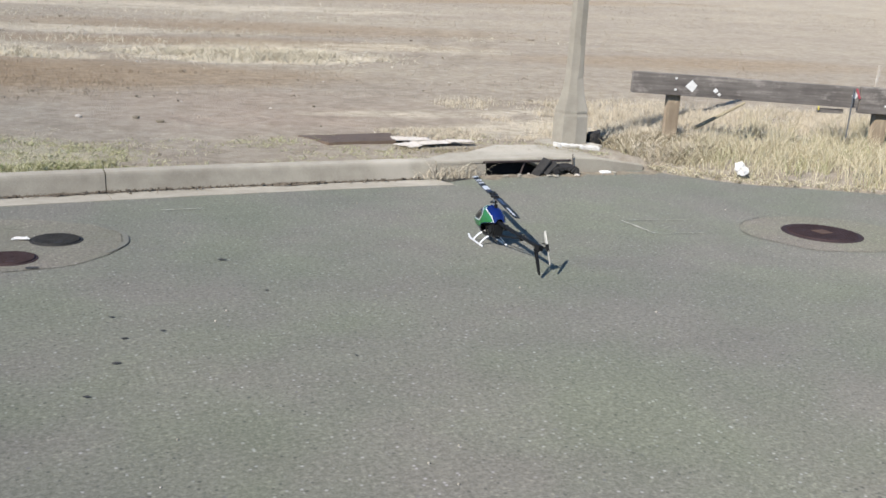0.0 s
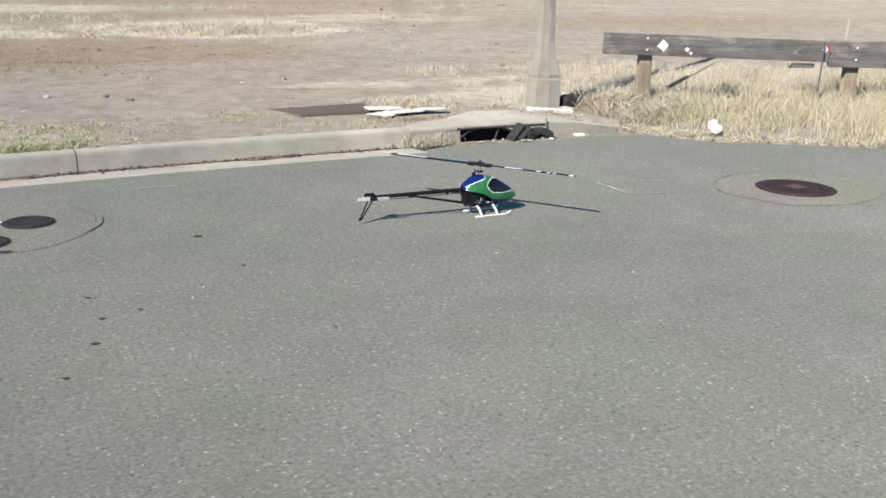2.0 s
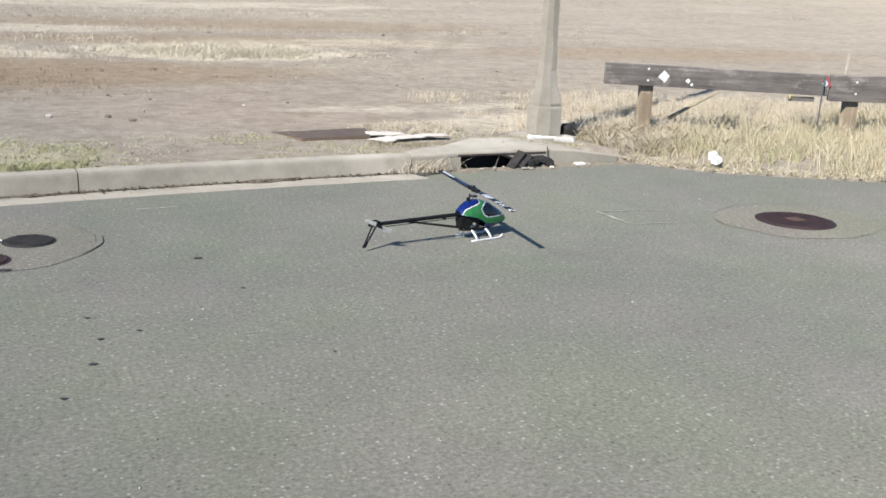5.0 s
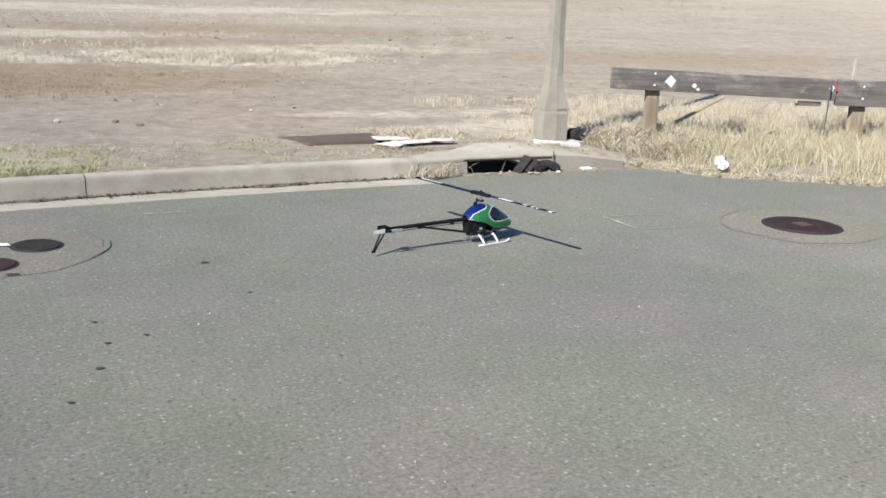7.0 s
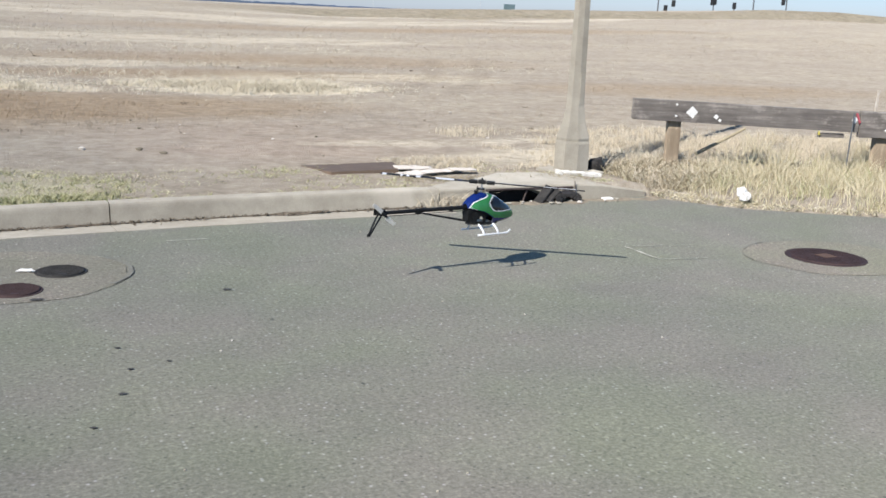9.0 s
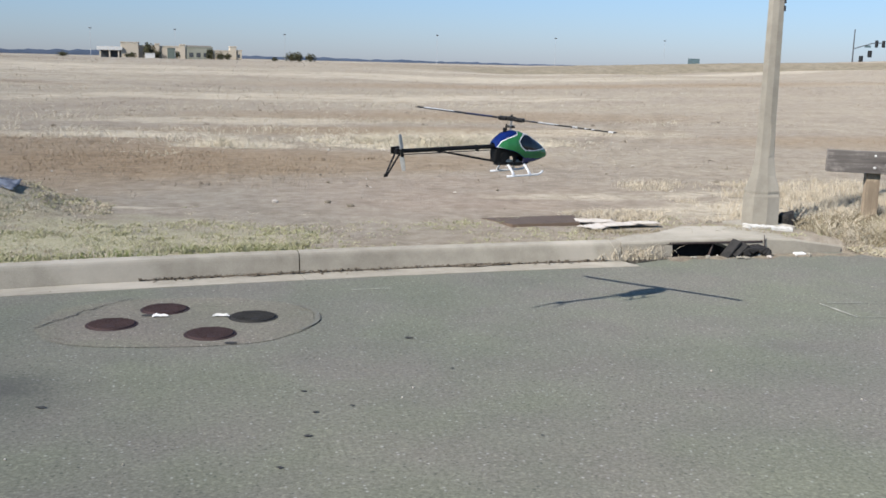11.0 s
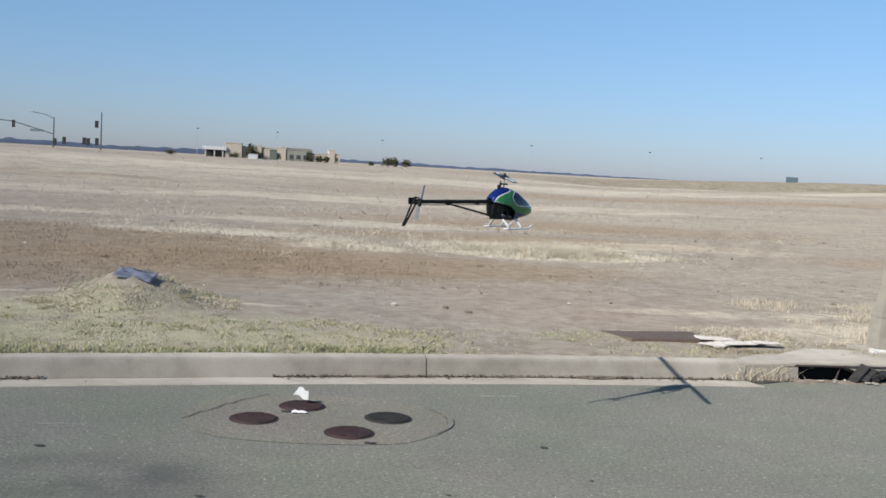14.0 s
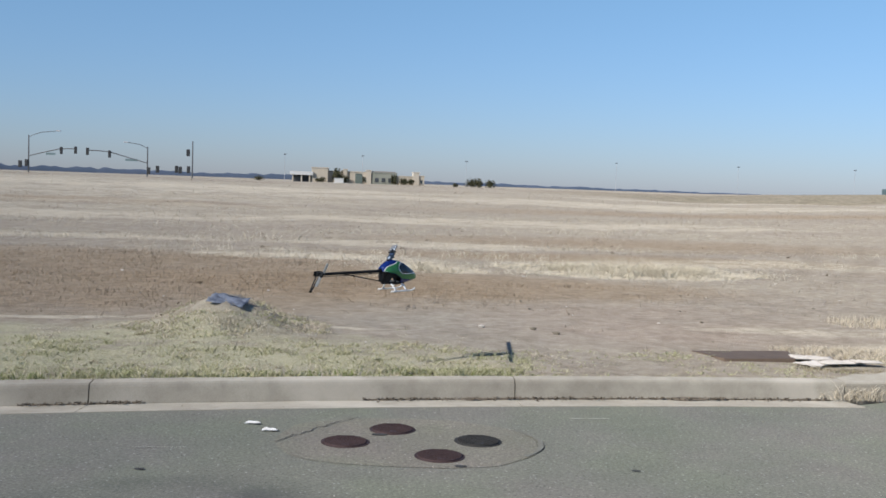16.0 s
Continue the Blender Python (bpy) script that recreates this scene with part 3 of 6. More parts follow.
def build_drain():
    """The kerb inlet: a raised lid slab over a throat coloured dark for its shade."""
    x0, x1 = 3.88, 4.74
    yf = kerb_base(4.2) + 0.005
    d = empty("storm_drain", "open kerb storm drain with a concrete lid slab", "storm drain")
    bm = bmesh.new()
    # lid: slopes gently into the kerb on either side
    prof = [(3.42, 0.127), (3.65, 0.129), (3.86, 0.138), (4.3, 0.143), (4.74, 0.138), (5.05, 0.118), (5.3, 0.080), (5.55, 0.045)]
    rows = []
    for x, z in prof:
        y0 = yf + (0.0 if x <= 4.9 else 0.10 * (x - 4.9))
        y1 = yf + (0.17 if x < 3.5 else 0.34 if x < 4.2 else 0.66)
        rows.append([bm.verts.new(v) for v in ((x, y0, z - 0.030 if x < x1 else -0.05), (x, y0, z - 0.010), (x, y0 + 0.015, z), (x, y1, z + 0.005), (x, y1, z - 0.1))])
    for a, b in zip(rows, rows[1:]):
        for k in range(4):
            bm.faces.new((a[k], b[k], b[k + 1], a[k + 1]))
        bm.faces.new((a[4], b[4], b[0], a[0]))
    bm.faces.new(rows[0][::-1])
    bm.faces.new(rows[-1])
    bmesh.ops.recalc_face_normals(bm, faces=bm.faces)
    part("lid", bm, M_CONCRETE, d, "pale concrete lid slab")
    bm = bmesh.new()
    box(bm, 3.43, yf + 0.003, -0.3, x0, yf + 0.16, 0.098)
    part("cheek", bm, M_CONCRETE, d)
    bm = bmesh.new()
    box(bm, x1 + 0.01, yf + 0.06, -0.3, 5.2, yf + 0.2, 0.04)
    part("cheek", bm, M_CONCRETE, d)
    # throat walls, painted dark so that the opening reads as shaded
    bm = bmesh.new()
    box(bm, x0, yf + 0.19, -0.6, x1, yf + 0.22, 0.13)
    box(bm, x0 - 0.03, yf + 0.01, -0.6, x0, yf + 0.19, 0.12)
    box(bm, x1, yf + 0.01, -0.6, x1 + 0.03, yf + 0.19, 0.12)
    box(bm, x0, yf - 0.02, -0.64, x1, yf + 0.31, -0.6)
    part("throat", bm, M_VOID, d, "throat of the drain with its shade painted near-black")
    bm = bmesh.new()
    box(bm, x0 - 0.03, yf - 0.008, 0.106, x1 - 0.02, yf + 0.004, 0.122, 0.003)
    part("face_angle", bm, M_STEEL, d, "rusty steel edge angle")
    bm = bmesh.new()
    tube(bm, (4.22, yf + 0.02, -0.03), (4.28, yf + 0.03, 0.12), 0.008)
    part("bar", bm, M_STEEL, d, "bent steel bar")
    # sand and litter washed to the mouth
    rng = random.Random(5)
    bm = bmesh.new()
    n = 26
    top = []
    for i in range(n + 1):
        x = 3.78 + (5.9 - 3.78) * i / n
        w = 0.10 + 0.07 * math.sin(i * 1.3) * rng.random()
        top.append([bm.verts.new((x, yf + 0.03, -0.03 + 0.01 * rng.random())), bm.verts.new((x, yf - w * 0.5, 0.004 + 0.010 * rng.random())), bm.verts.new((x, yf - w - 0.10, -0.004))])
    for a, b in zip(top, top[1:]):
        bm.faces.new((a[2], b[2], b[1], a[1]))
        bm.faces.new((a[1], b[1], b[0], a[0]))
    s = part("sediment", bm, M_SOIL, None, "", True)
    tagged(s, "brown silt washed along the drain mouth", "silt", kind="stuff")


def build_debris():
    """Scraps of a shredded tyre and rubble in the mouth of the drain."""
    yf = kerb_base(4.2)
    t = empty("tyre_scrap", "torn black tyre tread lying in the drain mouth", "tyre scrap")
    bm = bmesh.new()
    for k, (x, tilt, lean, ln) in enumerate(((4.385, -48, 12, 0.20), (4.455, -40, 20, 0.15))):
        box(bm, -ln / 2, -0.045, -0.014, ln / 2, 0.045, 0.014, 0.007, pose(x, yf - 0.06 - 0.02 * k, 0.064, lean, tilt, 8))
    part("tread_strip", bm, M_RUBBER, t)
    bm = bmesh.new()
    for i in range(9):
        a = radians(20 + i * 19)
        box(bm, -0.036, -0.06, -0.013, 0.036, 0.06, 0.013, 0.005, pose(4.60 + 0.112 * -math.cos(a), yf - 0.07, 0.008 + 0.066 * math.sin(a), 6, 90 - math.degrees(a) * 0.9 - 10, 4))
    part("tread_hoop", bm, M_RUBBER, t)
    bm = bmesh.new()
    tube(bm, (4.735, yf - 0.02, 0.02), (4.728, yf - 0.01, 0.17), 0.004)
    part("wire", bm, M_STEEL, t)
    rng = random.Random(8)
    for i in range(16):
        bm = bmesh.new()
        bmesh.ops.create_icosphere(bm, subdivisions=1, radius=1.0)
        for v in bm.verts:
            v.co *= rng.uniform(0.7, 1.15)
        sx, sz = rng.uniform(0.010, 0.045), rng.uniform(0.005, 0.011)
        bmesh.ops.scale(bm, vec=(sx, sx * 0.7, sz), verts=bm.verts)
        o = part("rubble_stone", bm, M_CARD if rng.random() < 0.35 else M_GUTTER)
        o.matrix_basis = pose(rng.uniform(4.0, 5.15), yf - rng.uniform(0.05, 0.17), 0.012, 0, 0, rng.uniform(0, 360))
        tagged(o, "pale lump of broken concrete by the drain", "stone", "rubble at the drain")
    bm = bmesh.new()
    box(bm, -0.05, -0.028, -0.008, 0.05, 0.028, 0.008, 0.004)
    o = part("paper_cup", bm, M_PAPER)
    o.matrix_basis = pose(5.05, yf - 0.06, 0.012, 4, 0, 3)
    tagged(o, "flattened white paper cup on the road edge", "litter")


def cover(name, x, y, r, material, label, spokes=True):
    c = empty(name, label, "manhole cover", "valve covers" if r < 0.2 else "", pose(x, y, -0.002))
    bm = bmesh.new()
    bmesh.ops.create_cone(bm, cap_ends=True, segments=40, radius1=r, radius2=r - 0.004, depth=0.016)
    part("frame", bm, material, c)
    bm = bmesh.new()
    bmesh.ops.create_cone(bm, cap_ends=True, segments=40, radius1=r * 0.87, radius2=r * 0.86, depth=0.008)
    bmesh.ops.translate(bm, vec=(0, 0, 0.010), verts=bm.verts)
    part("lid", bm, material, c)
    bm = bmesh.new()
    n = 5 if r < 0.2 else 8
    for i in range(-n, n + 1):
        w = r * 0.84 * math.sqrt(max(1 - (i / (n + 0.6)) ** 2, 0))
        o = i * r * 0.8 / (n + 0.5)
        box(bm, -w, o - r * 0.022, 0.013, w, o + r * 0.022, 0.018)
    box(bm, -0.022, -r * 0.7 - 0.012, 0.013, 0.022, -r * 0.7 + 0.012, 0.019)
    part("ribs", bm, material, c)
    if r > 0.2:
        bm = bmesh.new()
        box(bm, -0.055, -0.055, 0.015, 0.055, 0.055, 0.0195, 0.003)
        part("badge", bm, M_RUST, c, "rusty raised centre plate")
    return c


def ring_patch(name, material, label, cx, cy, rx, ry, z, tilt=0.0, jag=0.03, seed=1, power=2.0):
    bm = bmesh.new()
    mid = bm.verts.new((cx, cy, z))
    vs = []
    for i in range(72):
        a = 2 * math.pi * i / 72
        k = 1 + jag * noise.noise(Vector((math.cos(a) * 2, math.sin(a) * 2, seed))) * 3
        c, s = math.cos(a), math.sin(a)
        x, y = rx * k * math.copysign(abs(c) ** (2 / power), c), ry * k * math.copysign(abs(s) ** (2 / power), s)
        ct, st = math.cos(radians(tilt)), math.sin(radians(tilt))
        vs.append(bm.verts.new((cx + x * ct - y * st, cy + x * st + y * ct, z)))
    for i in range(72):
        bm.faces.new((mid, vs[i], vs[(i + 1) % 72]))
    o = part(name, bm, material)
    tagged(o, label, "patch", kind="structure")
    return o


def line_on_road(name, pts, width, material, label, z=0.006, jag=0.01, seed=0):
    """A crack or line that lies on the asphalt."""
    bm = bmesh.new()
    rng = random.Random(seed)
    pts = [Vector((*p, 0)) for p in pts]
    fine = []
    for a, b in zip(pts, pts[1:]):
        n = max(int((b - a).length / 0.05), 1)
        fine += [a.lerp(b, i / n) for i in range(n)]
    fine.append(pts[-1])
    last = None
    for i, p in enumerate(fine):
        d = (fine[min(i + 1, len(fine) - 1)] - fine[max(i - 1, 0)]).normalized()
        s = Vector((-d.y, d.x, 0))
        w = width * rng.uniform(0.35, 1.0)
        c = p + s * rng.uniform(-jag, jag)
        cur = (bm.verts.new((c.x - s.x * w, c.y - s.y * w, z)), bm.verts.new((c.x + s.x * w, c.y + s.y * w, z)))
        if last:
            bm.faces.new((last[0], cur[0], cur[1], last[1]))
        last = cur
    bmesh.ops.recalc_face_normals(bm, faces=bm.faces)
    o = part(name, bm, material)
    tagged(o, label, "crack", kind="structure")
    return o


def build_road_marks():
    ring_patch("patch_apron", M_PATCH, "round asphalt patch around the valve covers", -0.14, 6.28, 0.80, 0.59, 0.003, -4, 0.02, 3, 2.4)
    for x, y, mat_, lab in ((0.30, 6.29, M_COVER_DARK, "dark grey iron valve cover set in the asphalt"), (-0.22, 6.57, M_COVER, "rusty iron valve cover set in the asphalt"),
                            (-0.52, 6.235, M_COVER, "rusty iron valve cover set in the asphalt"), (0.03, 5.93, M_COVER, "rusty iron valve cover set in the asphalt")):
        cover("valve_cover", x, y, 0.152, mat_, lab)
    cover("manhole_cover", 5.35, 5.415, 0.285, M_COVER, "large rusty iron manhole cover in the road")
    ring_patch("patch_manhole", M_PATCH, "paler asphalt collar around the manhole cover", 5.38, 5.42, 0.62, 0.52, 0.003, 0, 0.03, 9)
    rim = [(5.38 + 0.63 * math.cos(radians(a)), 5.42 + 0.53 * math.sin(radians(a))) for a in range(20, 175, 8)]
    line_on_road("crack", rim, 0.006, M_SEAM, "faint dark seam round the manhole collar", 0.007, 0.006, 12)
    ring_patch("pothole", M_TAR, "small dark hole between the valve covers", -0.31, 6.42, 0.05, 0.022, 0.008, 0, 0.05, 2)
    ring_patch("tar_blob", M_TAR, "blob of black tar on the road", 0.13, 5.71, 0.035, 0.022, 0.008, 0, 0.1, 5)
    line_on_road("crack", [(-0.93, 6.2), (-0.9, 6.29), (-0.72, 6.54), (-0.6, 6.72), (-0.42, 6.9)], 0.006, M_TAR, "thin dark crack in the asphalt", 0.008, 0.018, 1)
    arc = [(-0.14 + 0.83 * math.cos(radians(a)), 6.28 + 0.6 * math.sin(radians(a))) for a in range(-35, 30, 8)]
    line_on_road("crack", arc, 0.02, M_SEAM, "faint dark seam round the patch", 0.007, 0.004, 2)
    line_on_road("paint_line", [(4.08, 6.06), (4.09, 5.67)], 0.013, M_CHALK, "worn white utility mark painted on the road", 0.006, 0.003, 4)
    line_on_road("paint_line", [(4.10, 5.66), (4.46, 5.61)], 0.007, M_FAINT, "almost worn-off white utility mark", 0.006, 0.004, 14)
    line_on_road("paint_line", [(4.14, 6.06), (4.60, 5.98)], 0.006, M_FAINT, "almost worn-off white utility mark", 0.006, 0.004, 15)
    line_on_road("paint_line", [(1.02, 6.95), (1.30, 6.96)], 0.009, M_CHALK, "short worn white paint mark", 0.006, 0.002, 6)
    line_on_road("paint_line", [(-1.75, 6.05), (-1.45, 6.06)], 0.006, M_CHALK, "short worn white paint mark", 0.006, 0.002, 7)
    rng = random.Random(21)
    spots = [(1.122, 5.659, 0.022), (1.213, 5.037, 0.012), (0.417, 4.800, 0.013), (0.432, 4.493, 0.014), (0.606, 4.553, 0.012), (0.358, 4.204, 0.017), (0.209, 3.882, 0.015), (-0.750, 4.781, 0.022), (2.315, 4.483, 0.006), (-1.62, 5.6, 0.03)]
    for i in range(60):
        spots.append((rng.uniform(-2.5, 5.5), rng.uniform(3.2, 7.0), rng.choice((0.003, 0.004, 0.005, 0.007))))
    for x, y, r in spots:
        r *= 0.8
        bm = bmesh.new()
        vs = [bm.verts.new((x + r * 1.5 * math.cos(a) * rng.uniform(0.6, 1.2), y + r * math.sin(a) * rng.uniform(0.6, 1.2), 0.006)) for a in np.linspace(0, 2 * math.pi, 9)[:-1]]
        bm.faces.new(vs)
        o = part("oil_spot", bm, M_TAR)
        tagged(o, "small dark oil spot on the asphalt", "stain", kind="structure")
    for i in range(60):
        bm = bmesh.new()
        bmesh.ops.create_icosphere(bm, subdivisions=1, radius=rng.uniform(0.0025, 0.006))
        o = part("pebble", bm, M_CARD if i % 3 == 0 else M_GUTTER)
        o.location = (rng.uniform(-2.5, 5.8), rng.uniform(2.6, 7.3), 0.003)
        tagged(o, "tiny pale pebble on the asphalt", "pebble", "pebbles on the road")
    # leaves and soil along the kerb's foot
    for a, b, seed in ((-2.75, -1.95, 3), (-0.4, 3.3, 4)):
        bm = bmesh.new()
        rg = random.Random(seed)
        for i in range(int((b - a) * 130)):
            x = rg.uniform(a, b)
            y = kerb_base(x) - abs(rg.gauss(0, 0.03 + 0.04 * abs(wobble(x, 0, 1.3)))) - 0.003
            r = rg.uniform(0.003, 0.010)
            q = [bm.verts.new((x + r * rg.uniform(0.6, 1.3) * math.cos(t) * 1.6, y + r * math.sin(t), -0.012 + rg.uniform(0.002, 0.02))) for t in (0.3, 1.7, 3.3, 4.9)]
            bm.faces.new(q)
        # a bank of washed-in soil under the leaves
        k = max(int((b - a) / 0.05), 2)
        rows = []
        for i in range(k + 1):
            x = a + (b - a) * i / k
            w = 0.002 + 0.13 * max(-0.06 + wobble(x, 7, 1.6) + 0.5 * wobble(x, 3, 6.0), 0.0) * min(1.0, 6 * min(i, k - i) / k)
            y = kerb_base(x)
            rows.append([bm.verts.new((x, y + 0.004, -0.010 + 0.2 * w)), bm.verts.new((x, y - 0.5 * w, -0.010 + 0.12 * w)), bm.verts.new((x, y - w, -0.019 + 0.1 * w))])
        for p, q in zip(rows, rows[1:]):
            bm.faces.new((p[1], q[1], q[0], p[0]))
            bm.faces.new((p[2], q[2], q[1], p[1]))
        s = part("gutter_litter", bm, M_LITTER)
        tagged(s, "brown leaf litter along the kerb foot", "leaf litter", kind="stuff")


# ---- plants ----


def grass(name, spots, material, label, category="grass", width=0.006, lean=0.35, segs=3, seed=0):
    """Blades: spots gives x, y, z, height of each."""
    rng = np.random.default_rng(seed)
    s = np.array(spots, dtype=float)
    n = len(s)
    a, b = rng.uniform(0, 2 * math.pi, n), rng.uniform(0, 2 * math.pi, n)
    k = lean * s[:, 3] * rng.uniform(0.3, 1.6, n)
    w = width * rng.uniform(0.6, 1.4, n)
    rows = []
    for i in range(segs):
        u = i / segs
        c = np.stack([s[:, 0] + np.cos(a) * k * u * u, s[:, 1] + np.sin(a) * k * u * u, s[:, 2] + s[:, 3] * u * (1 - 0.12 * u)], 1)
        d = np.stack([np.cos(b) * w, np.sin(b) * w, np.zeros(n)], 1) * (1 - u * 0.75)
        rows += [c - d, c + d]
    rows.append(np.stack([s[:, 0] + np.cos(a) * k, s[:, 1] + np.sin(a) * k, s[:, 2] + s[:, 3] * 0.88], 1))
    verts = np.stack(rows, 1).reshape(-1, 3)
    one = []
    for i in range(segs - 1):
        o = 2 * i
        one += [(o, o + 1, o + 3), (o, o + 3, o + 2)]
    o = 2 * (segs - 1)
    one.append((o, o + 1, o + 2))
    faces = (np.array(one)[None] + (np.arange(n) * (2 * segs + 1))[:, None, None]).reshape(-1, 3)
    me = bpy.data.meshes.new(name)
    me.vertices.add(len(verts))
    me.vertices.foreach_set("co", verts.ravel())
    me.loops.add(faces.size)
    me.loops.foreach_set("vertex_index", faces.ravel().astype(np.int32))
    me.polygons.add(len(faces))
    me.polygons.foreach_set("loop_start", np.arange(0, faces.size, 3, dtype=np.int32))
    me.update(calc_edges=True)
    me.materials.append(material)
    return tagged(new(name, me), label, category, kind="stuff")


def scatter(n, x0, x1, y0, y1, h0, h1, seed, keep=None, clump=None):
    rng = np.random.default_rng(seed)
    out = []
    while len(out) < n:
        x, y = rng.uniform(x0, x1), rng.uniform(y0, y1)
        if keep is not None and not keep(x, y):
            continue
        if clump is not None:
            c = noise.noise(Vector((x * clump, y * clump * 1.4, seed))) * 0.5 + 0.5
            if rng.random() > max(c - 0.28, 0) * 2.2:
                continue
        out.append((x, y, ground_height(x, y) - 0.01, rng.uniform(h0, h1)))
    return out


def tufts(n, per, spread, x0, x1, y0, y1, h0, h1, seed, keep=None, clump=None):
    """Tufts of grass: each a knot of blades, tallest in its middle."""
    rng = np.random.default_rng(seed + 500)
    out = []
    for x, y, z, h in scatter(n, x0, x1, y0, y1, h0, h1, seed, keep, clump):
        sp = spread * rng.uniform(0.5, 1.5)
        for _ in range(rng.integers(per // 2, per + per // 2)):
            u, v = rng.normal(0, 1, 2)
            q = math.exp(-(u * u + v * v) * 0.3)
            px, py = x + u * sp, y + v * sp
            if keep is None or keep(px, py):
                out.append((px, py, z, h * (0.35 + 0.65 * q * rng.uniform(0.5, 1.0))))
    return out


def build_plants():
    # tall straw at the street's end
    def tall(x, y):
        g = x - road_right(y) if y < 7.75 else 1.0
        return g > 0.12 and not (x < 6.1 and y > 7.9)
    grass("tall_grass", scatter(7000, 5.9, 11.5, 5.2, 8.3, 0.05, 0.20, 1, tall, 1.5), M_STRAW, "dry straw-coloured undergrowth at the street's end", width=0.0034, lean=0.8)
    grass("tall_grass", tufts(300, 30, 0.06, 5.95, 11.5, 5.2, 8.4, 0.18, 0.42, 34, lambda x, y: tall(x, y) and x - road_right(y) > 0.2, 1.1), M_STRAW, "tall tufts of dry straw-coloured grass at the street's end", width=0.0032, lean=0.6)
    grass("tall_grass", tufts(150, 30, 0.07, 6.6, 12.0, 6.2, 9.0, 0.34, 0.62, 2, lambda x, y: tall(x, y) and x > 6.55 + max(y - 7.6, 0) * 0.4, 1.0), M_STRAW, "tall dry straw-coloured grass under the barrier", width=0.003, lean=0.5)
    grass("tall_grass", tufts(60, 22, 0.06, 6.1, 10.0, 5.8, 8.4, 0.15, 0.36, 35, tall, 1.3), M_GREEN, "yellow-green tufts among the straw", width=0.0032, lean=0.6)
    grass("weeds", tufts(90, 34, 0.07, 5.6, 6.85, 8.0, 8.95, 0.10, 0.26, 36, lambda x, y: math.hypot(x - 6.45, y - 8.75) > 0.12, 1.4), M_PALE, "bushy pale weeds beside the barricade post", "weeds", 0.004, 1.0)
    grass("tall_grass", tufts(520, 16, 0.09, 5.2, 9.0, 9.0, 12.0, 0.05, 0.15, 3, lambda x, y: wobble(x, y, 0.7, 6.0) + 0.4 * wobble(x, y, 3.0, 1.0) > -0.1, 1.4), M_PALE, "pale dry grass behind the lamp pole", width=0.0035)
    def lip(x, y):
        return 0.02 < x - road_right(y) < 0.28
    grass("fallen_straw", scatter(1800, 5.5, 9.0, 5.4, 7.9, 0.015, 0.06, 4, lip), M_STRAW, "short trampled straw along the asphalt edge", width=0.006, lean=2.5)
    grass("weeds", scatter(3600, 5.35, 6.75, 7.85, 9.0, 0.03, 0.16, 5, lambda x, y: x - 5.5 > 0 or y > 8.6, 2.0), M_WEED, "tangle of brown dead weeds beside the lamp pole", "weeds", 0.006, 0.9)
    # the strip of low grass behind the kerb
    def strip(x, y):
        return y > kerb_base(x) + 0.17
    def lawn(x, y):
        return strip(x, y) and wobble(x, y, 0.8, 3.0) * 0.9 < 1.35 - x * 0.9 and y < 9.5 + 0.6 * wobble(x, y, 1.0)
    grass("kerb_grass", scatter(9000, -6.5, 1.2, 7.0, 9.9, 0.010, 0.035, 6, lawn, 1.6), M_GREEN, "short yellow-green grass behind the kerb", width=0.004, lean=1.0)
    grass("kerb_grass", tufts(900, 18, 0.045, -6.5, 1.0, 7.0, 9.9, 0.03, 0.075, 17, lawn, 1.5), M_GREEN, "low yellow-green tufts of grass behind the kerb", width=0.004, lean=1.1)
    grass("dry_grass", tufts(520, 16, 0.06, -6.5, 1.4, 7.3, 10.0, 0.015, 0.05, 37, lambda x, y: strip(x, y) and wobble(x, y, 1.1, 9.0) > -0.05, 1.2), M_PALE, "patches of pale dead grass behind the kerb", width=0.004, lean=1.3)
    grass("dry_grass", tufts(130, 14, 0.04, -6.5, 1.4, 7.3, 9.6, 0.02, 0.06, 38, strip, 2.0), M_WEED, "brown dead tufts behind the kerb", width=0.004, lean=1.2)
    grass("kerb_grass", tufts(330, 20, 0.035, -6.5, 0.9, 7.0, 8.3, 0.05, 0.115, 7, lambda x, y: strip(x, y) and y < kerb_base(x) + 0.42, 1.7), M_GREEN, "tufts of green grass along the kerb", width=0.0042, lean=0.8)
    grass("kerb_grass", tufts(150, 22, 0.045, -4.5, 0.75, 7.0, 8.4, 0.035, 0.085, 18, lambda x, y: strip(x, y) and y < kerb_base(x) + 0.50, 2.6), M_FRESH, "fresh green tufts at the kerb's back edge", width=0.0045, lean=1.0)
    grass("dry_grass", scatter(260, -3.2, -0.4, 7.0, 8.0, 0.08, 0.15, 19, lambda x, y: strip(x, y) and y < kerb_base(x) + 0.32, 3.0), M_PALE, "thin pale stalks standing along the kerb", width=0.0025, lean=0.4)
    grass("dry_grass", tufts(420, 12, 0.05, 0.6, 5.6, 7.9, 9.3, 0.02, 0.055, 8, strip, 1.4), M_GREEN, "short dead grass between kerb and field", width=0.0042, lean=1.1)
    grass("dry_grass", tufts(120, 14, 0.05, 3.3, 5.0, 8.15, 8.55, 0.03, 0.085, 9, strip, 1.6), M_WEED, "short brown straw in front of the cardboard", width=0.0042, lean=1.0)
    grass("dry_grass", tufts(150, 16, 0.06, 3.6, 5.0, 8.85, 9.7, 0.04, 0.11, 20, None, 1.4), M_PALE, "rough pale grass behind the cardboard", width=0.004, lean=1.0)
    yf = kerb_base(3.6)
    rng = np.random.default_rng(11)
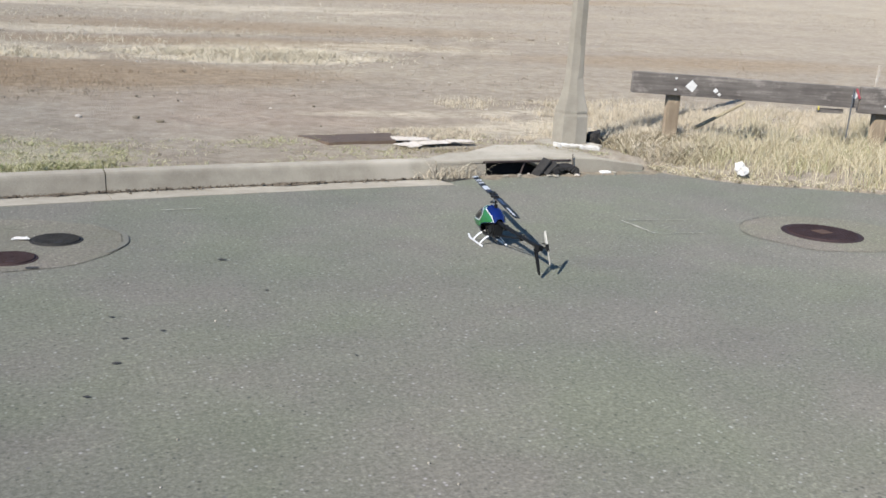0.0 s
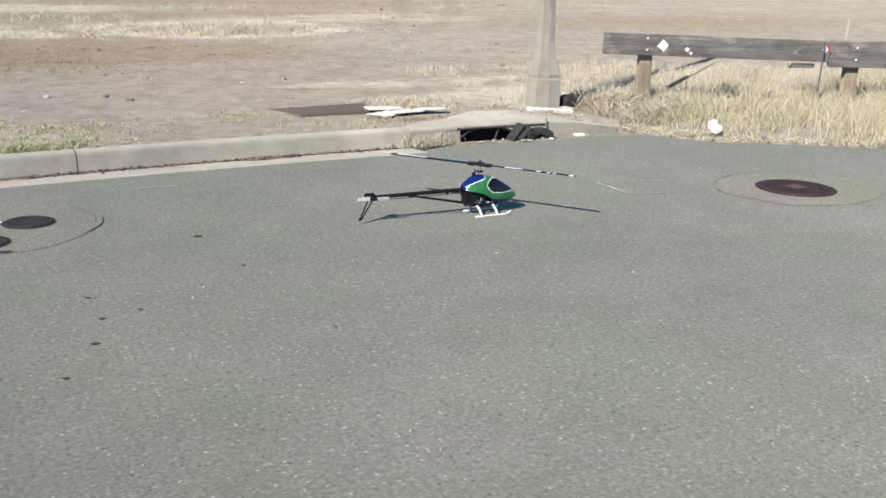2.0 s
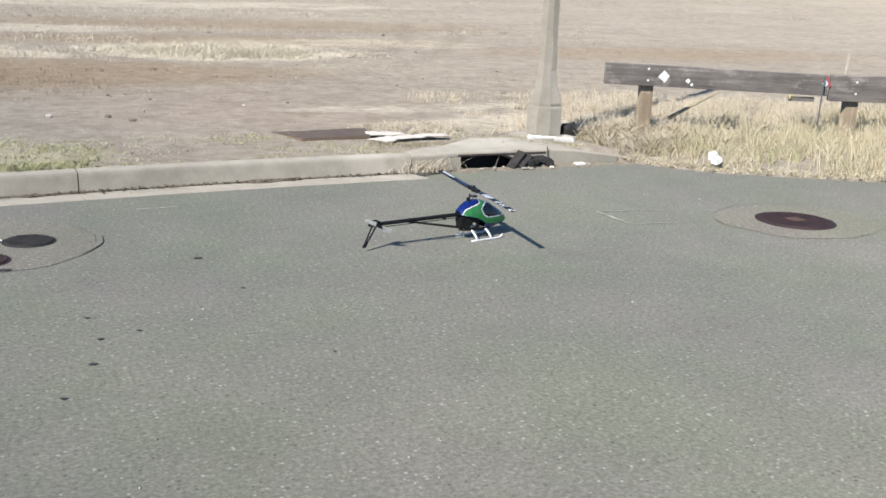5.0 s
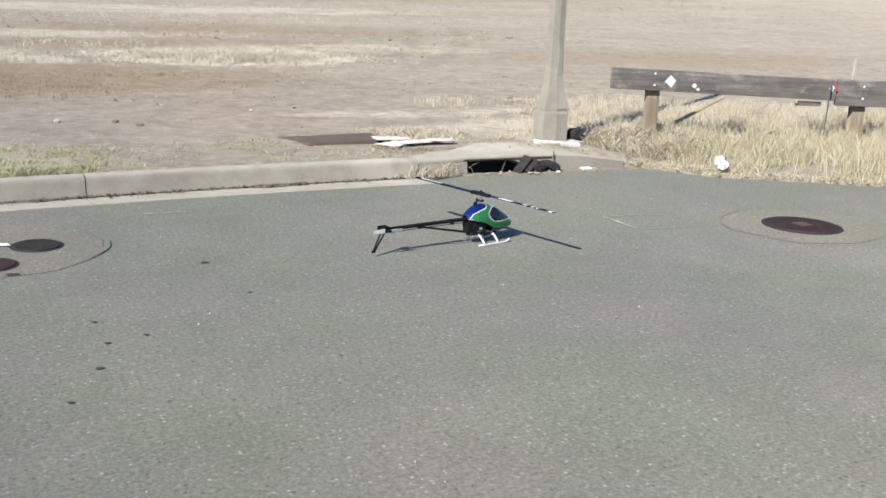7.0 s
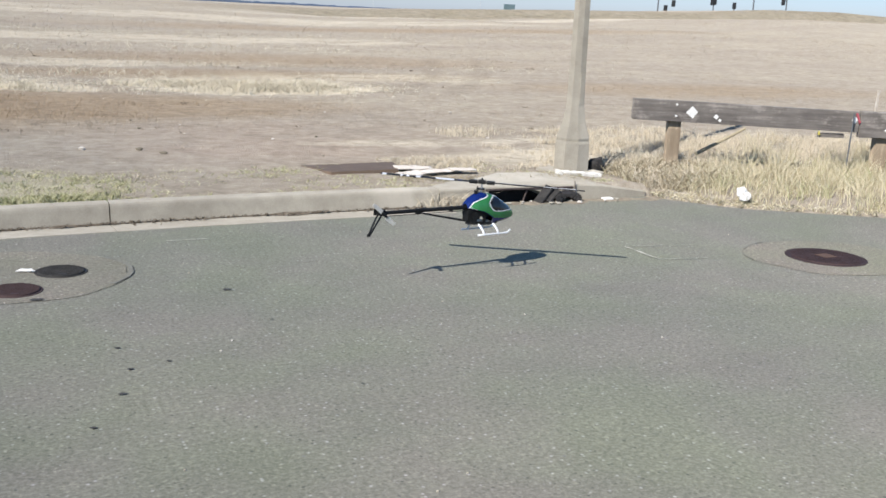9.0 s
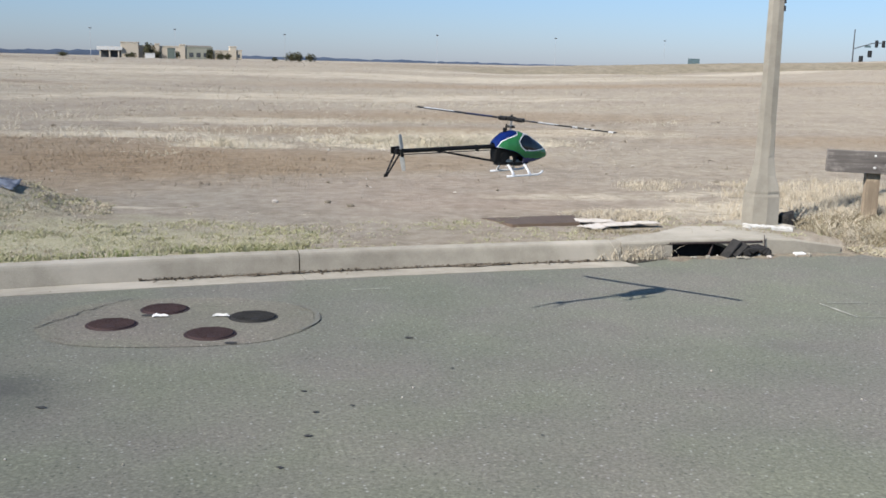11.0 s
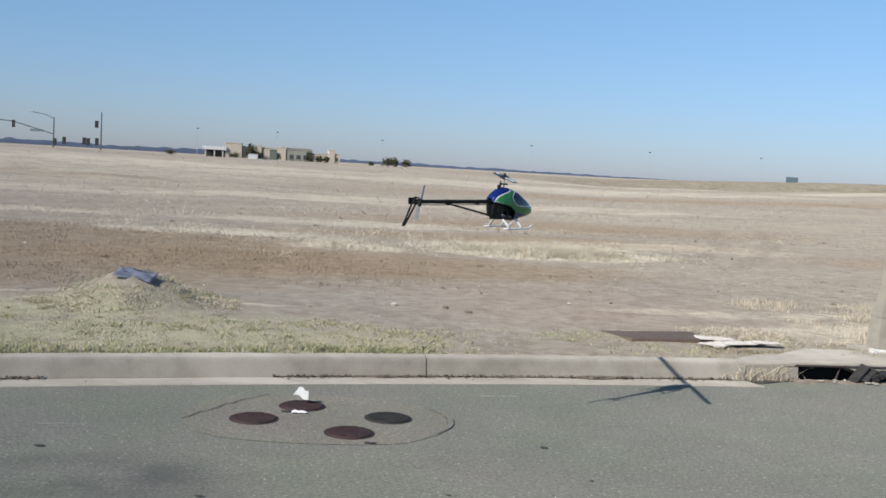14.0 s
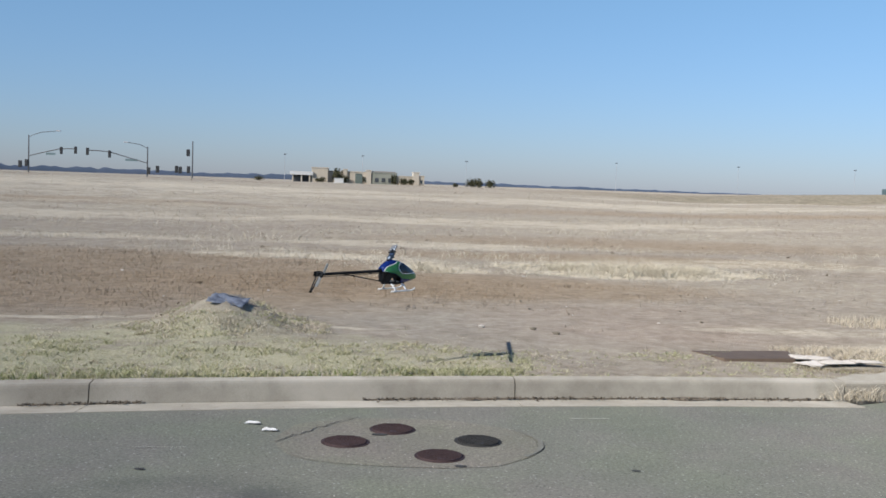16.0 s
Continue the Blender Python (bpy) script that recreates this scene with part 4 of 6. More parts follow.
    grass("straw_tuft", [(3.53 + rng.normal(0, 0.13), yf - 0.04 + rng.normal(0, 0.035), 0.0, rng.uniform(0.05, 0.17)) for _ in range(230)], M_PALE, "tuft of dry straw growing from the gutter by the drain", "grass tuft", 0.0028, 1.0)
    # mound
    def on_mound(x, y):
        return math.exp(-((x + 1.75) / 1.0) ** 2 - ((y - 10.2) / 0.9) ** 2) + 0.5 * wobble(x, y, 1.7, 8.0) > 0.40 and math.hypot(x + 1.74, (y - 10.22) * 0.9) > 0.27
    grass("mound_grass", tufts(300, 16, 0.06, -3.6, 0.2, 8.9, 11.4, 0.02, 0.06, 12, on_mound, 2.0), M_GREEN, "dry yellow-brown grass on an earth mound", width=0.0035, lean=1.1)
    grass("mound_grass", tufts(260, 14, 0.05, -3.0, -0.5, 9.2, 10.9, 0.03, 0.075, 13, on_mound, 2.4), M_PALE, "rough pale weeds on an earth mound", width=0.004, lean=1.1)
    # islands of taller straw, each a loose drift
    rng = np.random.default_rng(31)
    drifts = [(4.7, 18.4, 1.2, 0.7, 9000, 0.36), (3.1, 18.5, 0.9, 0.6, 2600, 0.28), (5.9, 18.2, 0.5, 0.45, 1500, 0.26), (0.85, 17.6, 0.36, 0.3, 800, 0.38), (0.2, 18.6, 0.8, 0.4, 350, 0.26), (-1.4, 19.6, 1.1, 0.5, 420, 0.28), (-0.4, 16.2, 0.3, 0.25, 130, 0.22),
              (-3.2, 21.4, 1.4, 0.6, 420, 0.28), (1.8, 21.5, 1.6, 0.6, 600, 0.28), (8.4, 21.4, 1.7, 0.7, 500, 0.22), (-7.5, 24.5, 2.4, 0.8, 700, 0.28), (4.6, 25.0, 2.6, 0.8, 700, 0.28), (-2.6, 26.0, 2.4, 0.8, 600, 0.28),
              (12.5, 25.0, 2.2, 0.8, 420, 0.22), (0.5, 30.0, 4.0, 1.0, 700, 0.3), (8.0, 33.0, 4.2, 1.0, 700, 0.3), (-9.0, 32.0, 4.2, 1.0, 700, 0.3), (14.0, 40.0, 6.0, 1.4, 700, 0.3), (-4.0, 42.0, 6.0, 1.4, 700, 0.3)]
    spots = []
    for cx, cy, wx, wy, count, tall_ in drifts:
        for _ in range(count):
            x, y = cx + rng.normal(0, wx), cy + rng.normal(0, wy)
            if wobble(x, y, 1.3, 2.0) + 0.5 * wobble(x, y, 3.4, 6.0) > -0.12:
                k = math.exp(-0.5 * ((x - cx) / wx) ** 2 - 0.5 * ((y - cy) / wy) ** 2)
                spots.append((x, y, ground_height(x, y) - 0.01, tall_ * (0.25 + 0.75 * k) * rng.uniform(0.35, 1.0)))
    grass("field_straw", spots, M_BLEACH, "drifts of pale standing straw in the open field", width=0.004, lean=2.0, segs=2)
    grass("verge_straw", tufts(620, 18, 0.08, 5.9, 10.8, 8.8, 10.8, 0.10, 0.27, 33, None, 1.3), M_PALE, "pale straw behind the barricade", width=0.0035, lean=0.6)
    # stubble over the whole field, sparser on the bare soil by the street
    def bare(x, y):
        return y > 12.0 + 1.2 * wobble(x, 0, 0.4, 2.0) or wobble(x, y, 0.9, 5.0) > 0.28
    grass("field_stubble", scatter(7000, -9, 11, 9.8, 15.5, 0.012, 0.055, 16, bare, 0.9), M_STUBBLE, "sparse stubble over bare earth", width=0.005, lean=1.1, segs=2)
    def brown(x, y):
        return ((x + 6.0) / 8.2) ** 2 + ((y - 15.6) / 5.0) ** 2 < 0.8 + 0.9 * wobble(x, y, 0.35, 4.0) + 0.4 * wobble(x, y, 1.3, 4.0)
    grass("field_stubble", scatter(24000, -13, 3, 10.8, 22, 0.02, 0.08, 22, brown, 1.1), M_STUBBLE, "short brown stubble standing in the field", width=0.003, lean=0.7, segs=2)
    grass("field_stubble", scatter(34000, -14, 20, 15.0, 30.0, 0.02, 0.08, 23, None, 0.5), M_STUBBLE, "dry stubble over the open field", width=0.0032, lean=1.2, segs=2)
    grass("field_stubble", scatter(24000, -22, 40, 30.0, 58.0, 0.04, 0.13, 24, None, 0.3), M_STUBBLE, "dry stubble over the middle field", width=0.006, lean=1.2, segs=2)
    grass("field_stubble", scatter(16000, -40, 90, 58.0, 125.0, 0.05, 0.16, 25, None, 0.15), M_STUBBLE, "dry stubble over the far field", width=0.014, lean=1.2, segs=1)
    # dead weeds standing singly
    grass("weeds", tufts(45, 14, 0.05, -10, 16, 11.0, 30.0, 0.04, 0.11, 26, None, 0.6), M_LITTERBLADE, "small dark dead weeds scattered over the field", "weeds", 0.006, 1.0)


def bush(x, y, z, w, h, seed, label, category="tree", trunk=True):
    """A small far tree: trunk, limbs and a crown of many leaf clumps."""
    t = empty("tree", label, category, "trees by the far building", pose(x, y, z))
    rng = random.Random(seed)
    bm = bmesh.new()
    tube(bm, (0, 0, -0.3), (0.05, 0, h * 0.5), h * 0.035, h * 0.02, 8)
    for i in range(5):
        a = i * 1.26
        tube(bm, (0.03, 0, h * 0.3), (w * 0.3 * math.cos(a), w * 0.3 * math.sin(a), h * rng.uniform(0.55, 0.8)), h * 0.018, h * 0.006, 6)
    part("trunk", bm, M_POST, t)
    verts, faces = [], []
    for i in range(700):
        a, u = rng.uniform(0, 6.283), rng.uniform(-1, 1)
        r = rng.random() ** 0.4 * (0.8 + 0.35 * math.sin(a * 3 + seed))
        c = Vector((math.cos(a) * math.sqrt(1 - u * u) * w / 2 * r, math.sin(a) * math.sqrt(1 - u * u) * w / 2 * r, h * 0.55 + u * h * 0.45 * r))
        s = h * 0.06 * rng.uniform(0.6, 1.5)
        n = Vector((rng.gauss(0, 1), rng.gauss(0, 1), rng.gauss(0, 1))).normalized()
        e = n.orthogonal().normalized()
        f = n.cross(e)
        b = len(verts)
        verts += [c - e * s, c + f * s * 0.6, c + e * s, c - f * s * 0.6]
        faces.append((b, b + 1, b + 2, b + 3))
    me = mesh_of("crown", verts, faces)
    me.materials.append(M_LEAF)
    o = new("crown", me)
    o.parent = t
    return t


# ---- street furniture ----


def build_pole():
    """An eight-sided concrete lamp pole on a flared pedestal."""
    px, py, g = 5.20, 8.65, 0.115
    p = empty("lamp_pole", "tall tapered concrete street lamp pole with stencilled number", "lamp pole", "", pose(px, py, g, 0, 0, 12))

    def rings(levels, name, label=""):
        bm = bmesh.new()
        rs = []
        for z, r in levels:
            # a square with cut corners
            c = r * 0.45
            rs.append([bm.verts.new((x, y, z)) for x, y in ((r, -c), (r, c), (c, r), (-c, r), (-r, c), (-r, -c), (-c, -r), (c, -r))])
        for a, b in zip(rs, rs[1:]):
            for k in range(8):
                bm.faces.new((a[k], a[(k + 1) % 8], b[(k + 1) % 8], b[k]))
        bm.faces.new(rs[0][::-1])
        bm.faces.new(rs[-1])
        return part(name, bm, M_POLE, p, label)
    rings([(-0.05, 0.163), (0.285, 0.158), (0.31, 0.147), (0.325, 0.147)], "pedestal")
    rings([(0.32, 0.150), (0.34, 0.152), (0.375, 0.140), (0.475, 0.108), (0.63, 0.083), (0.9, 0.076), (3.2, 0.058), (6.6, 0.042)], "shaft")
    # the hand-hole plate on the shaft's face
    bm = bmesh.new()
    box(bm, -0.031, -0.086, 0.66, 0.027, -0.074, 0.95, 0.003)
    part("hand_hole_plate", bm, M_CONCRETE, p)
    # the stencilled number, kept as plain bars
    for i in range(5):
        bm = bmesh.new()
        z = 2.27 - i * 0.068
        box(bm, 0.026, -0.0705, z - 0.024, 0.048, -0.0655, z + 0.024)
        part("number_bar", bm, M_INK, p)
    bm = bmesh.new()
    tube(bm, (0, 0, 6.4), (-1.6, -1.0, 7.0), 0.045, 0.03)
    part("arm", bm, M_GALV, p)
    bm = bmesh.new()
    box(bm, -0.28, -0.11, -0.06, 0.28, 0.11, 0.06, 0.03, pose(-1.8, -1.13, 7.02, 0, 0, 32))
    part("luminaire", bm, M_GALV, p)
    # grout collar
    bm = bmesh.new()
    box(bm, -0.25, -0.27, -0.03, 0.22, 0.21, 0.025, 0.012, pose(px - 0.02, py, g, 0, 0, 12))
    o = part("footing", bm, M_CONCRETE)
    tagged(o, "rough broken concrete footing of the lamp pole", "footing", kind="structure")
    # a broken collar of pale grout at its foot
    rng = random.Random(14)
    bm = bmesh.new()
    n = 18
    rows = []
    for i in range(n + 1):
        u = i / n
        x, y = 4.93 + 0.42 * u, 8.455 - 0.085 * u
        w = 0.035 + 0.035 * rng.random() * (1 - 0.5 * u)
        hgt = 0.150 + 0.022 * rng.random() - 0.02 * u
        rows.append([bm.verts.new((x, y - w, 0.09)), bm.verts.new((x + 0.004, y - w * 0.8, hgt - 0.012)), bm.verts.new((x, y, hgt)), bm.verts.new((x, y + w, hgt - 0.004)), bm.verts.new((x, y + w, 0.09))])
    for p0, p1 in zip(rows, rows[1:]):
        for k in range(4):
            bm.faces.new((p0[k], p1[k], p1[k + 1], p0[k + 1]))
    bm.faces.new(rows[0][::-1])
    bm.faces.new(rows[-1])
    bmesh.ops.recalc_face_normals(bm, faces=bm.faces)
    tagged(part("grout", bm, M_GROUT), "broken white grout at the lamp pole's foot", "grout", kind="structure")
    # a black lump added behind the pole in place of its dark shadow
    bm = bmesh.new()
    bmesh.ops.create_icosphere(bm, subdivisions=3, radius=0.1)
    for v in bm.verts:
        v.co *= 1 + 0.55 * noise.noise(v.co * 17)
        v.co.z = min(max(v.co.z, -0.075), 0.062 + 0.2 * v.co.x)
    bmesh.ops.scale(bm, vec=(0.75, 0.6, 1.05), verts=bm.verts)
    o = part("shadow_lump", bm, M_RUBBER, None, "", True)
    o.matrix_basis = pose(5.46, 8.60, 0.18)
    tagged(o, "small black lump standing for the shadow beside the pole base", "bag")


def build_barrier():
    """A timber barricade: thick boards bolted to short posts."""
    a, b = Vector((6.02, 8.87, 0)), Vector((12.4, 6.05, 0))
    d = (b - a).normalized()
    yaw = math.degrees(math.atan2(d.y, d.x))
    n = Vector((d.y, -d.x, 0))
    w = empty("barricade", "weathered dark timber barricade with reflectors at the street's end", "barricade", "", pose(a.x, a.y, 0.0, 0, 0, yaw))
    # boards, in the barrier's own line
    for x0, x1, z in ((0.0, 2.32, 0.0), (2.335, 4.9, -0.045), (4.915, 7.0, -0.055)):
        bm = bmesh.new()
        vs = box(bm, x0, -0.05, 0.565, x1, 0.03, 0.83, 0.008)
        for v in bm.verts:
            top = (v.co.z - 0.565) / 0.265
            if x0 < 1:
                k = v.co.x / 2.32
                v.co.z = (0.605 - 0.035 * k) * (1 - top) + (0.818 - 0.040 * k) * top
            v.co.z += z + 0.006 * noise.noise(Vector((v.co.x * 3, v.co.z * 5, 1)))
        part("board", bm, M_BOARD, w)
    for x in (0.46, 2.62, 4.78, 6.7):
        bm = bmesh.new()
        box(bm, x - 0.064, 0.034, -0.25, x + 0.064, 0.16, 0.62, 0.008)
        part("post", bm, M_POST, w)
        for z in (0.655, 0.77) if x < 1 else (0.60, 0.72):
            bm = bmesh.new()
            bmesh.ops.create_icosphere(bm, subdivisions=2, radius=0.013)
            bmesh.ops.scale(bm, vec=(1, 0.5, 1), verts=bm.verts)
            bmesh.ops.translate(bm, vec=(x - 0.02, -0.053, z), verts=bm.verts)
            part("bolt", bm, M_SIGN, w)

    def diamond(x, z, s, mat_, name="reflector"):
        bm = bmesh.new()
        vs = [(0, s), (s * 0.95, 0.1 * s), (0.2 * s, -s), (-s, -0.1 * s)]
        f = [bm.verts.new((x + u, -0.056, z + v)) for u, v in vs]
        k = [bm.verts.new((x + u, -0.051, z + v)) for u, v in vs]
        bm.faces.new(f)
        bm.faces.new(k[::-1])
        for i in range(4):
            bm.faces.new((f[i], k[i], k[(i + 1) % 4], f[(i + 1) % 4]))
        part(name, bm, mat_, w, "torn diamond reflector")
    diamond(0.60, 0.70, 0.062, M_SIGN)
    diamond(0.85, 0.665, 0.028, M_SIGN)
    diamond(0.89, 0.63, 0.02, M_SIGN)
    diamond(2.27, 0.695, 0.035, M_SIGN)
    diamond(3.02, 0.64, 0.075, M_PEACH)
    bm = bmesh.new()
    box(bm, -0.010, -0.006, -0.055, 0.010, 0.004, 0.055, 0, pose(2.30, -0.06, 0.715, 0, -24, 0))
    part("ribbon", bm, M_RED, w, "red plastic ribbon")
    bm = bmesh.new()
    box(bm, 1.91, -0.062, 0.53, 1.924, -0.05, 0.57)
    part("tag", bm, M_YELLOW, w, "yellow plastic tag")
    bm = bmesh.new()
    box(bm, 1.93, 0.0, 0.50, 2.2, 0.03, 0.545, 0.005)
    part("offcut", bm, M_BOARD, w)
    # a stake and a thin rod
    bm = bmesh.new()
    box(bm, -0.016, -0.010, -0.2, 0.016, 0.010, 0.93, 0.002)
    o = part("survey_stake", bm, M_STAKE)
    o.matrix_basis = pose(9.35, 8.85, 0.0, 0, 2, 0)
    tagged(o, "pale wooden survey stake behind the barricade", "stake")
    bm = bmesh.new()
    tube(bm, (0, 0, -0.1), (0.03, 0, 0.72), 0.008)
    o = part("steel_rod", bm, M_METAL)
    o.matrix_basis = pose(7.98, 7.86, 0.05)
    tagged(o, "thin steel rod standing in the grass", "rod")
    bm = bmesh.new()
    tube(bm, (6.95, 8.95, 0.22), (7.75, 9.15, 0.46), 0.022, 0.014)
    o = part("branch", bm, M_WEED)
    tagged(o, "dead branch leaning in the grass", "branch")


def build_litter():
    """Plate, cardboard, bag and panel on the verge."""
    bm = bmesh.new()
    z = 0.10
    top = [bm.verts.new(v) for v in ((2.80, 8.82, z + 0.034), (3.48, 8.88, z + 0.036), (3.61, 9.34, z + 0.036), (2.66, 9.32, z + 0.022))]
    low = [bm.verts.new((v.co.x, v.co.y, z - 0.02)) for v in top]
    bm.faces.new(top)
    bm.faces.new(low[::-1])
    for i in range(4):
        bm.faces.new((top[i], low[i], low[(i + 1) % 4], top[(i + 1) % 4]))
    bmesh.ops.bevel(bm, geom=list(bm.edges), offset=0.006, segments=2, affect='EDGES')
    bmesh.ops.recalc_face_normals(bm, faces=bm.faces)
    tagged(part("steel_plate", bm, M_PLATE), "rusty brown steel utility lid lying in the earth", "steel plate")
    rng = random.Random(4)
    for k, (cx, cy, w, d, yaw, tz) in enumerate(((3.58, 8.74, 0.30, 0.22, 32, 2), (3.88, 8.80, 0.46, 0.20, 6, -1), (3.66, 8.97, 0.36, 0.20, -14, 1), (4.08, 8.76, 0.24, 0.15, -8, 1))):
        bm = bmesh.new()
        n = 7
        grid = [[bm.verts.new(((i / n - 0.5) * w, (j / n - 0.5) * d * (1 - 0.25 * (i / n)), 0.012 + 0.016 * noise.noise(Vector((i * 0.6, j * 0.6, k))))) for i in range(n + 1)] for j in range(n + 1)]
        for j in range(n):
            for i in range(n):
                bm.faces.new((grid[j][i], grid[j][i + 1], grid[j + 1][i + 1], grid[j + 1][i]))
        ext = bmesh.ops.extrude_face_region(bm, geom=list(bm.faces))
        bmesh.ops.translate(bm, vec=(0, 0, 0.006), verts=[v for v in ext["geom"] if isinstance(v, bmesh.types.BMVert)])
        bmesh.ops.recalc_face_normals(bm, faces=bm.faces)
        o = part("cardboard_sheet", bm, M_CARD, None, "", True)
        o.matrix_basis = pose(cx, cy, 0.106 + 0.007 * k, tz, 0, yaw)
        tagged(o, "bleached flattened cardboard sheet on the verge", "cardboard", "cardboard sheets on the verge")
    bm = bmesh.new()
    bmesh.ops.create_icosphere(bm, subdivisions=3, radius=0.055)
    for v in bm.verts:
        v.co *= 1 + 0.75 * noise.noise(v.co * 19) + 0.3 * noise.noise(v.co * 50)
    o = part("plastic_bag", bm, M_PAPER)
    o.matrix_basis = pose(6.12, 7.20, 0.12)
    tagged(o, "crumpled white plastic bag in the grass", "bag")
    # the blue sheet on the mound
    bm = bmesh.new()
    n = 10
    grid = [[bm.verts.new((-0.19 + 0.36 * i / n + 0.04 * j / n, -0.10 + 0.20 * j / n + 0.02 * noise.noise(Vector((i * 0.9, 3, j * 0.3))), 0.035 * noise.noise(Vector((i * 0.45, j * 0.5, 2))) + 0.015 * noise.noise(Vector((i * 1.3, j * 1.3, 5))))) for i in range(n + 1)] for j in range(n + 1)]
    for j in range(n):
        for i in range(n):
            bm.faces.new((grid[j][i], grid[j][i + 1], grid[j + 1][i + 1], grid[j + 1][i]))
    ext = bmesh.ops.extrude_face_region(bm, geom=list(bm.faces))
    bmesh.ops.translate(bm, vec=(0, 0, -0.004), verts=[v for v in ext["geom"] if isinstance(v, bmesh.types.BMVert)])
    bmesh.ops.recalc_face_normals(bm, faces=bm.faces)
    o = part("plastic_sheet", bm, M_TARP, None, "", True)
    o.matrix_basis = pose(-1.70, 10.16, 0.395, 20, 9, -4)
    tagged(o, "crumpled blue plastic sheet on the earth mound", "plastic sheet")
    for i in range(46):
        bm = bmesh.new()
        bmesh.ops.create_icosphere(bm, subdivisions=1, radius=1.0)
        for v in bm.verts:
            v.co *= rng.uniform(0.65, 1.2)
        s = rng.choice((0.012, 0.016, 0.022, 0.035))
        bmesh.ops.scale(bm, vec=(s * 1.3, s, s * 0.7), verts=bm.verts)
        x, y = rng.uniform(-5, 8), rng.uniform(8.8, 17)
        o = part("clod", bm, M_SOIL if i % 2 else M_CARD)
        o.matrix_basis = pose(x, y, land(x, y) + s * 0.3, 0, 0, rng.uniform(0, 360))
        tagged(o, "small clod of earth or stone on the bare field", "stone", "clods on the field")


# ---- the distance ----


def build_far():
    b = empty("office_building", "low beige and sage office building far across the field", "building", "", pose(0, 400, 0.6))

    def block(name, x0, x1, y0, y1, z1, mat_, parapet=True, wins=()):
        bm = bmesh.new()
        box(bm, x0, y0, -1.5, x1, y1, z1, 0.05)
        o = part(name, bm, mat_, b)
        bm = bmesh.new()
        box(bm, x0 - 0.15, y0 - 0.15, z1 + 0.005, x1 + 0.15, y1 + 0.15, z1 + 0.35)
        part("parapet", bm, mat_, b)
        for wx, wz, ww, wh in wins:
            bm = bmesh.new()
            box(bm, wx, y0 - 0.08, wz, wx + ww, y0 + 0.1, wz + wh)
            wi = part("window", bm, M_GLASS, b)
            bm = bmesh.new()
            box(bm, wx - 0.15, y0 - 0.22, wz - 0.2, wx + ww + 0.15, y0 - 0.01, wz - 0.03)
            part("sill", bm, mat_, wi)
    block("wall", -16.2, -10.0, 0, 14, 5.5, M_STUCCO)
    block("wall", -10.1, 6.3, 1.5, 15, 4.4, M_STUCCO, wins=((-8.5, 1.2, 1.2, 1.4), (-5.5, 1.2, 1.2, 1.4), (1.5, 1.2, 1.2, 1.4), (3.7, 1.2, 1.2, 1.4)))
    block("wall", -4.2, -2.6, 0.8, 6, 5.2, M_STUCCO)
    block("wall", 4.6, 6.6, 0.6, 6, 5.1, M_STUCCO)
    block("wall", 6.7, 16.5, 1.0, 14, 4.3, M_SAGE, wins=((8.0, 0.9, 1.5, 1.6), (10.6, 0.9, 1.5, 1.6), (13.2, 0.9, 1.5, 1.6)))
    block("wall", 16.6, 23.3, 1.6, 13, 3.3, M_STUCCO, wins=((18.2, 0.7, 1.0, 1.4),))
    block("wall", 22.9, 25.2, 0.9, 9, 4.9, M_STUCCO)
    block("wall", 25.3, 27.2, 1.4, 9, 3.6, M_STUCCO, wins=((25.7, 0.9, 0.8, 1.3),))
    bm = bmesh.new()
    box(bm, -24.4, -1, 2.7, -15.6, 12, 4.0, 0.05)
    part("canopy", bm, M_STUCCO_W, b, "white entrance canopy")
    for x in (-23.6, -20.3, -17.2):
        bm = bmesh.new()
        box(bm, x, -0.6, -1.5, x + 0.5, -0.1, 2.7)
        part("column", bm, M_STUCCO, b)
    bm = bmesh.new()
    box(bm, -23.5, 5, -1.5, -16.2, 11, 2.68)
    part("recess", bm, M_GLASS, b)
    bm = bmesh.new()
    box(bm, 7, 2, 4.7, 16, 12, 5.15)
    part("roof_plant", bm, M_ROOF, b)
    for i, (x, w, h) in enumerate(((-6.4, 4.6, 6.0), (-3.4, 3.4, 3.6), (3.0, 3.6, 3.4), (15.4, 2.6, 4.6), (19.0, 3.6, 3.4), (21.6, 3.2, 3.2), (-13.6, 3.2, 2.4), (-12, 3, 2.6))):
        bush(x, 397.5 - (i % 3), 0.2, w, h, i + 1, "small dark ornamental tree beside the far building")
    for i, (x, w, h) in enumerate(((47.5, 5.2, 4.2), (50.4, 5.0, 4.6), (55.4, 4.6, 4.0), (41.2, 2.6, 2.4), (-38, 5, 2.6))):
        bush(x, 420, 0.0, w, h, i + 30, "round dark tree standing in the far field")
    # utility boxes
    for name, x0, x1, z1, mat_, lab in (("utility_box", -4.5, -2.5, 1.0, M_STUCCO_W, "white utility box in the far field"), ("utility_cabinet", 0.05, 1.6, 2.2, M_CABINET, "dark green utility cabinet in the far field")):
        bm = bmesh.new()
        z1 += land(x0, 229.0)
        box(bm, x0, 229, -0.8, x1, 230.2, z1, 0.06)
        box(bm, x0 - 0.08, 228.9, z1 - 0.02, x1 + 0.08, 230.3, z1 + 0.08)
        tagged(part(name, bm, mat_), lab, "utility box")
    # billboard on the bank
    s = empty("billboard", "dark back of a roadside sign on the far bank", "sign", "", pose(64.0, 120, 1.5))
    bm = bmesh.new()
    box(bm, -0.8, -0.05, 0.45, 0.8, 0.05, 1.35, 0.03)
    part("panel", bm, M_BACKSIGN, s)
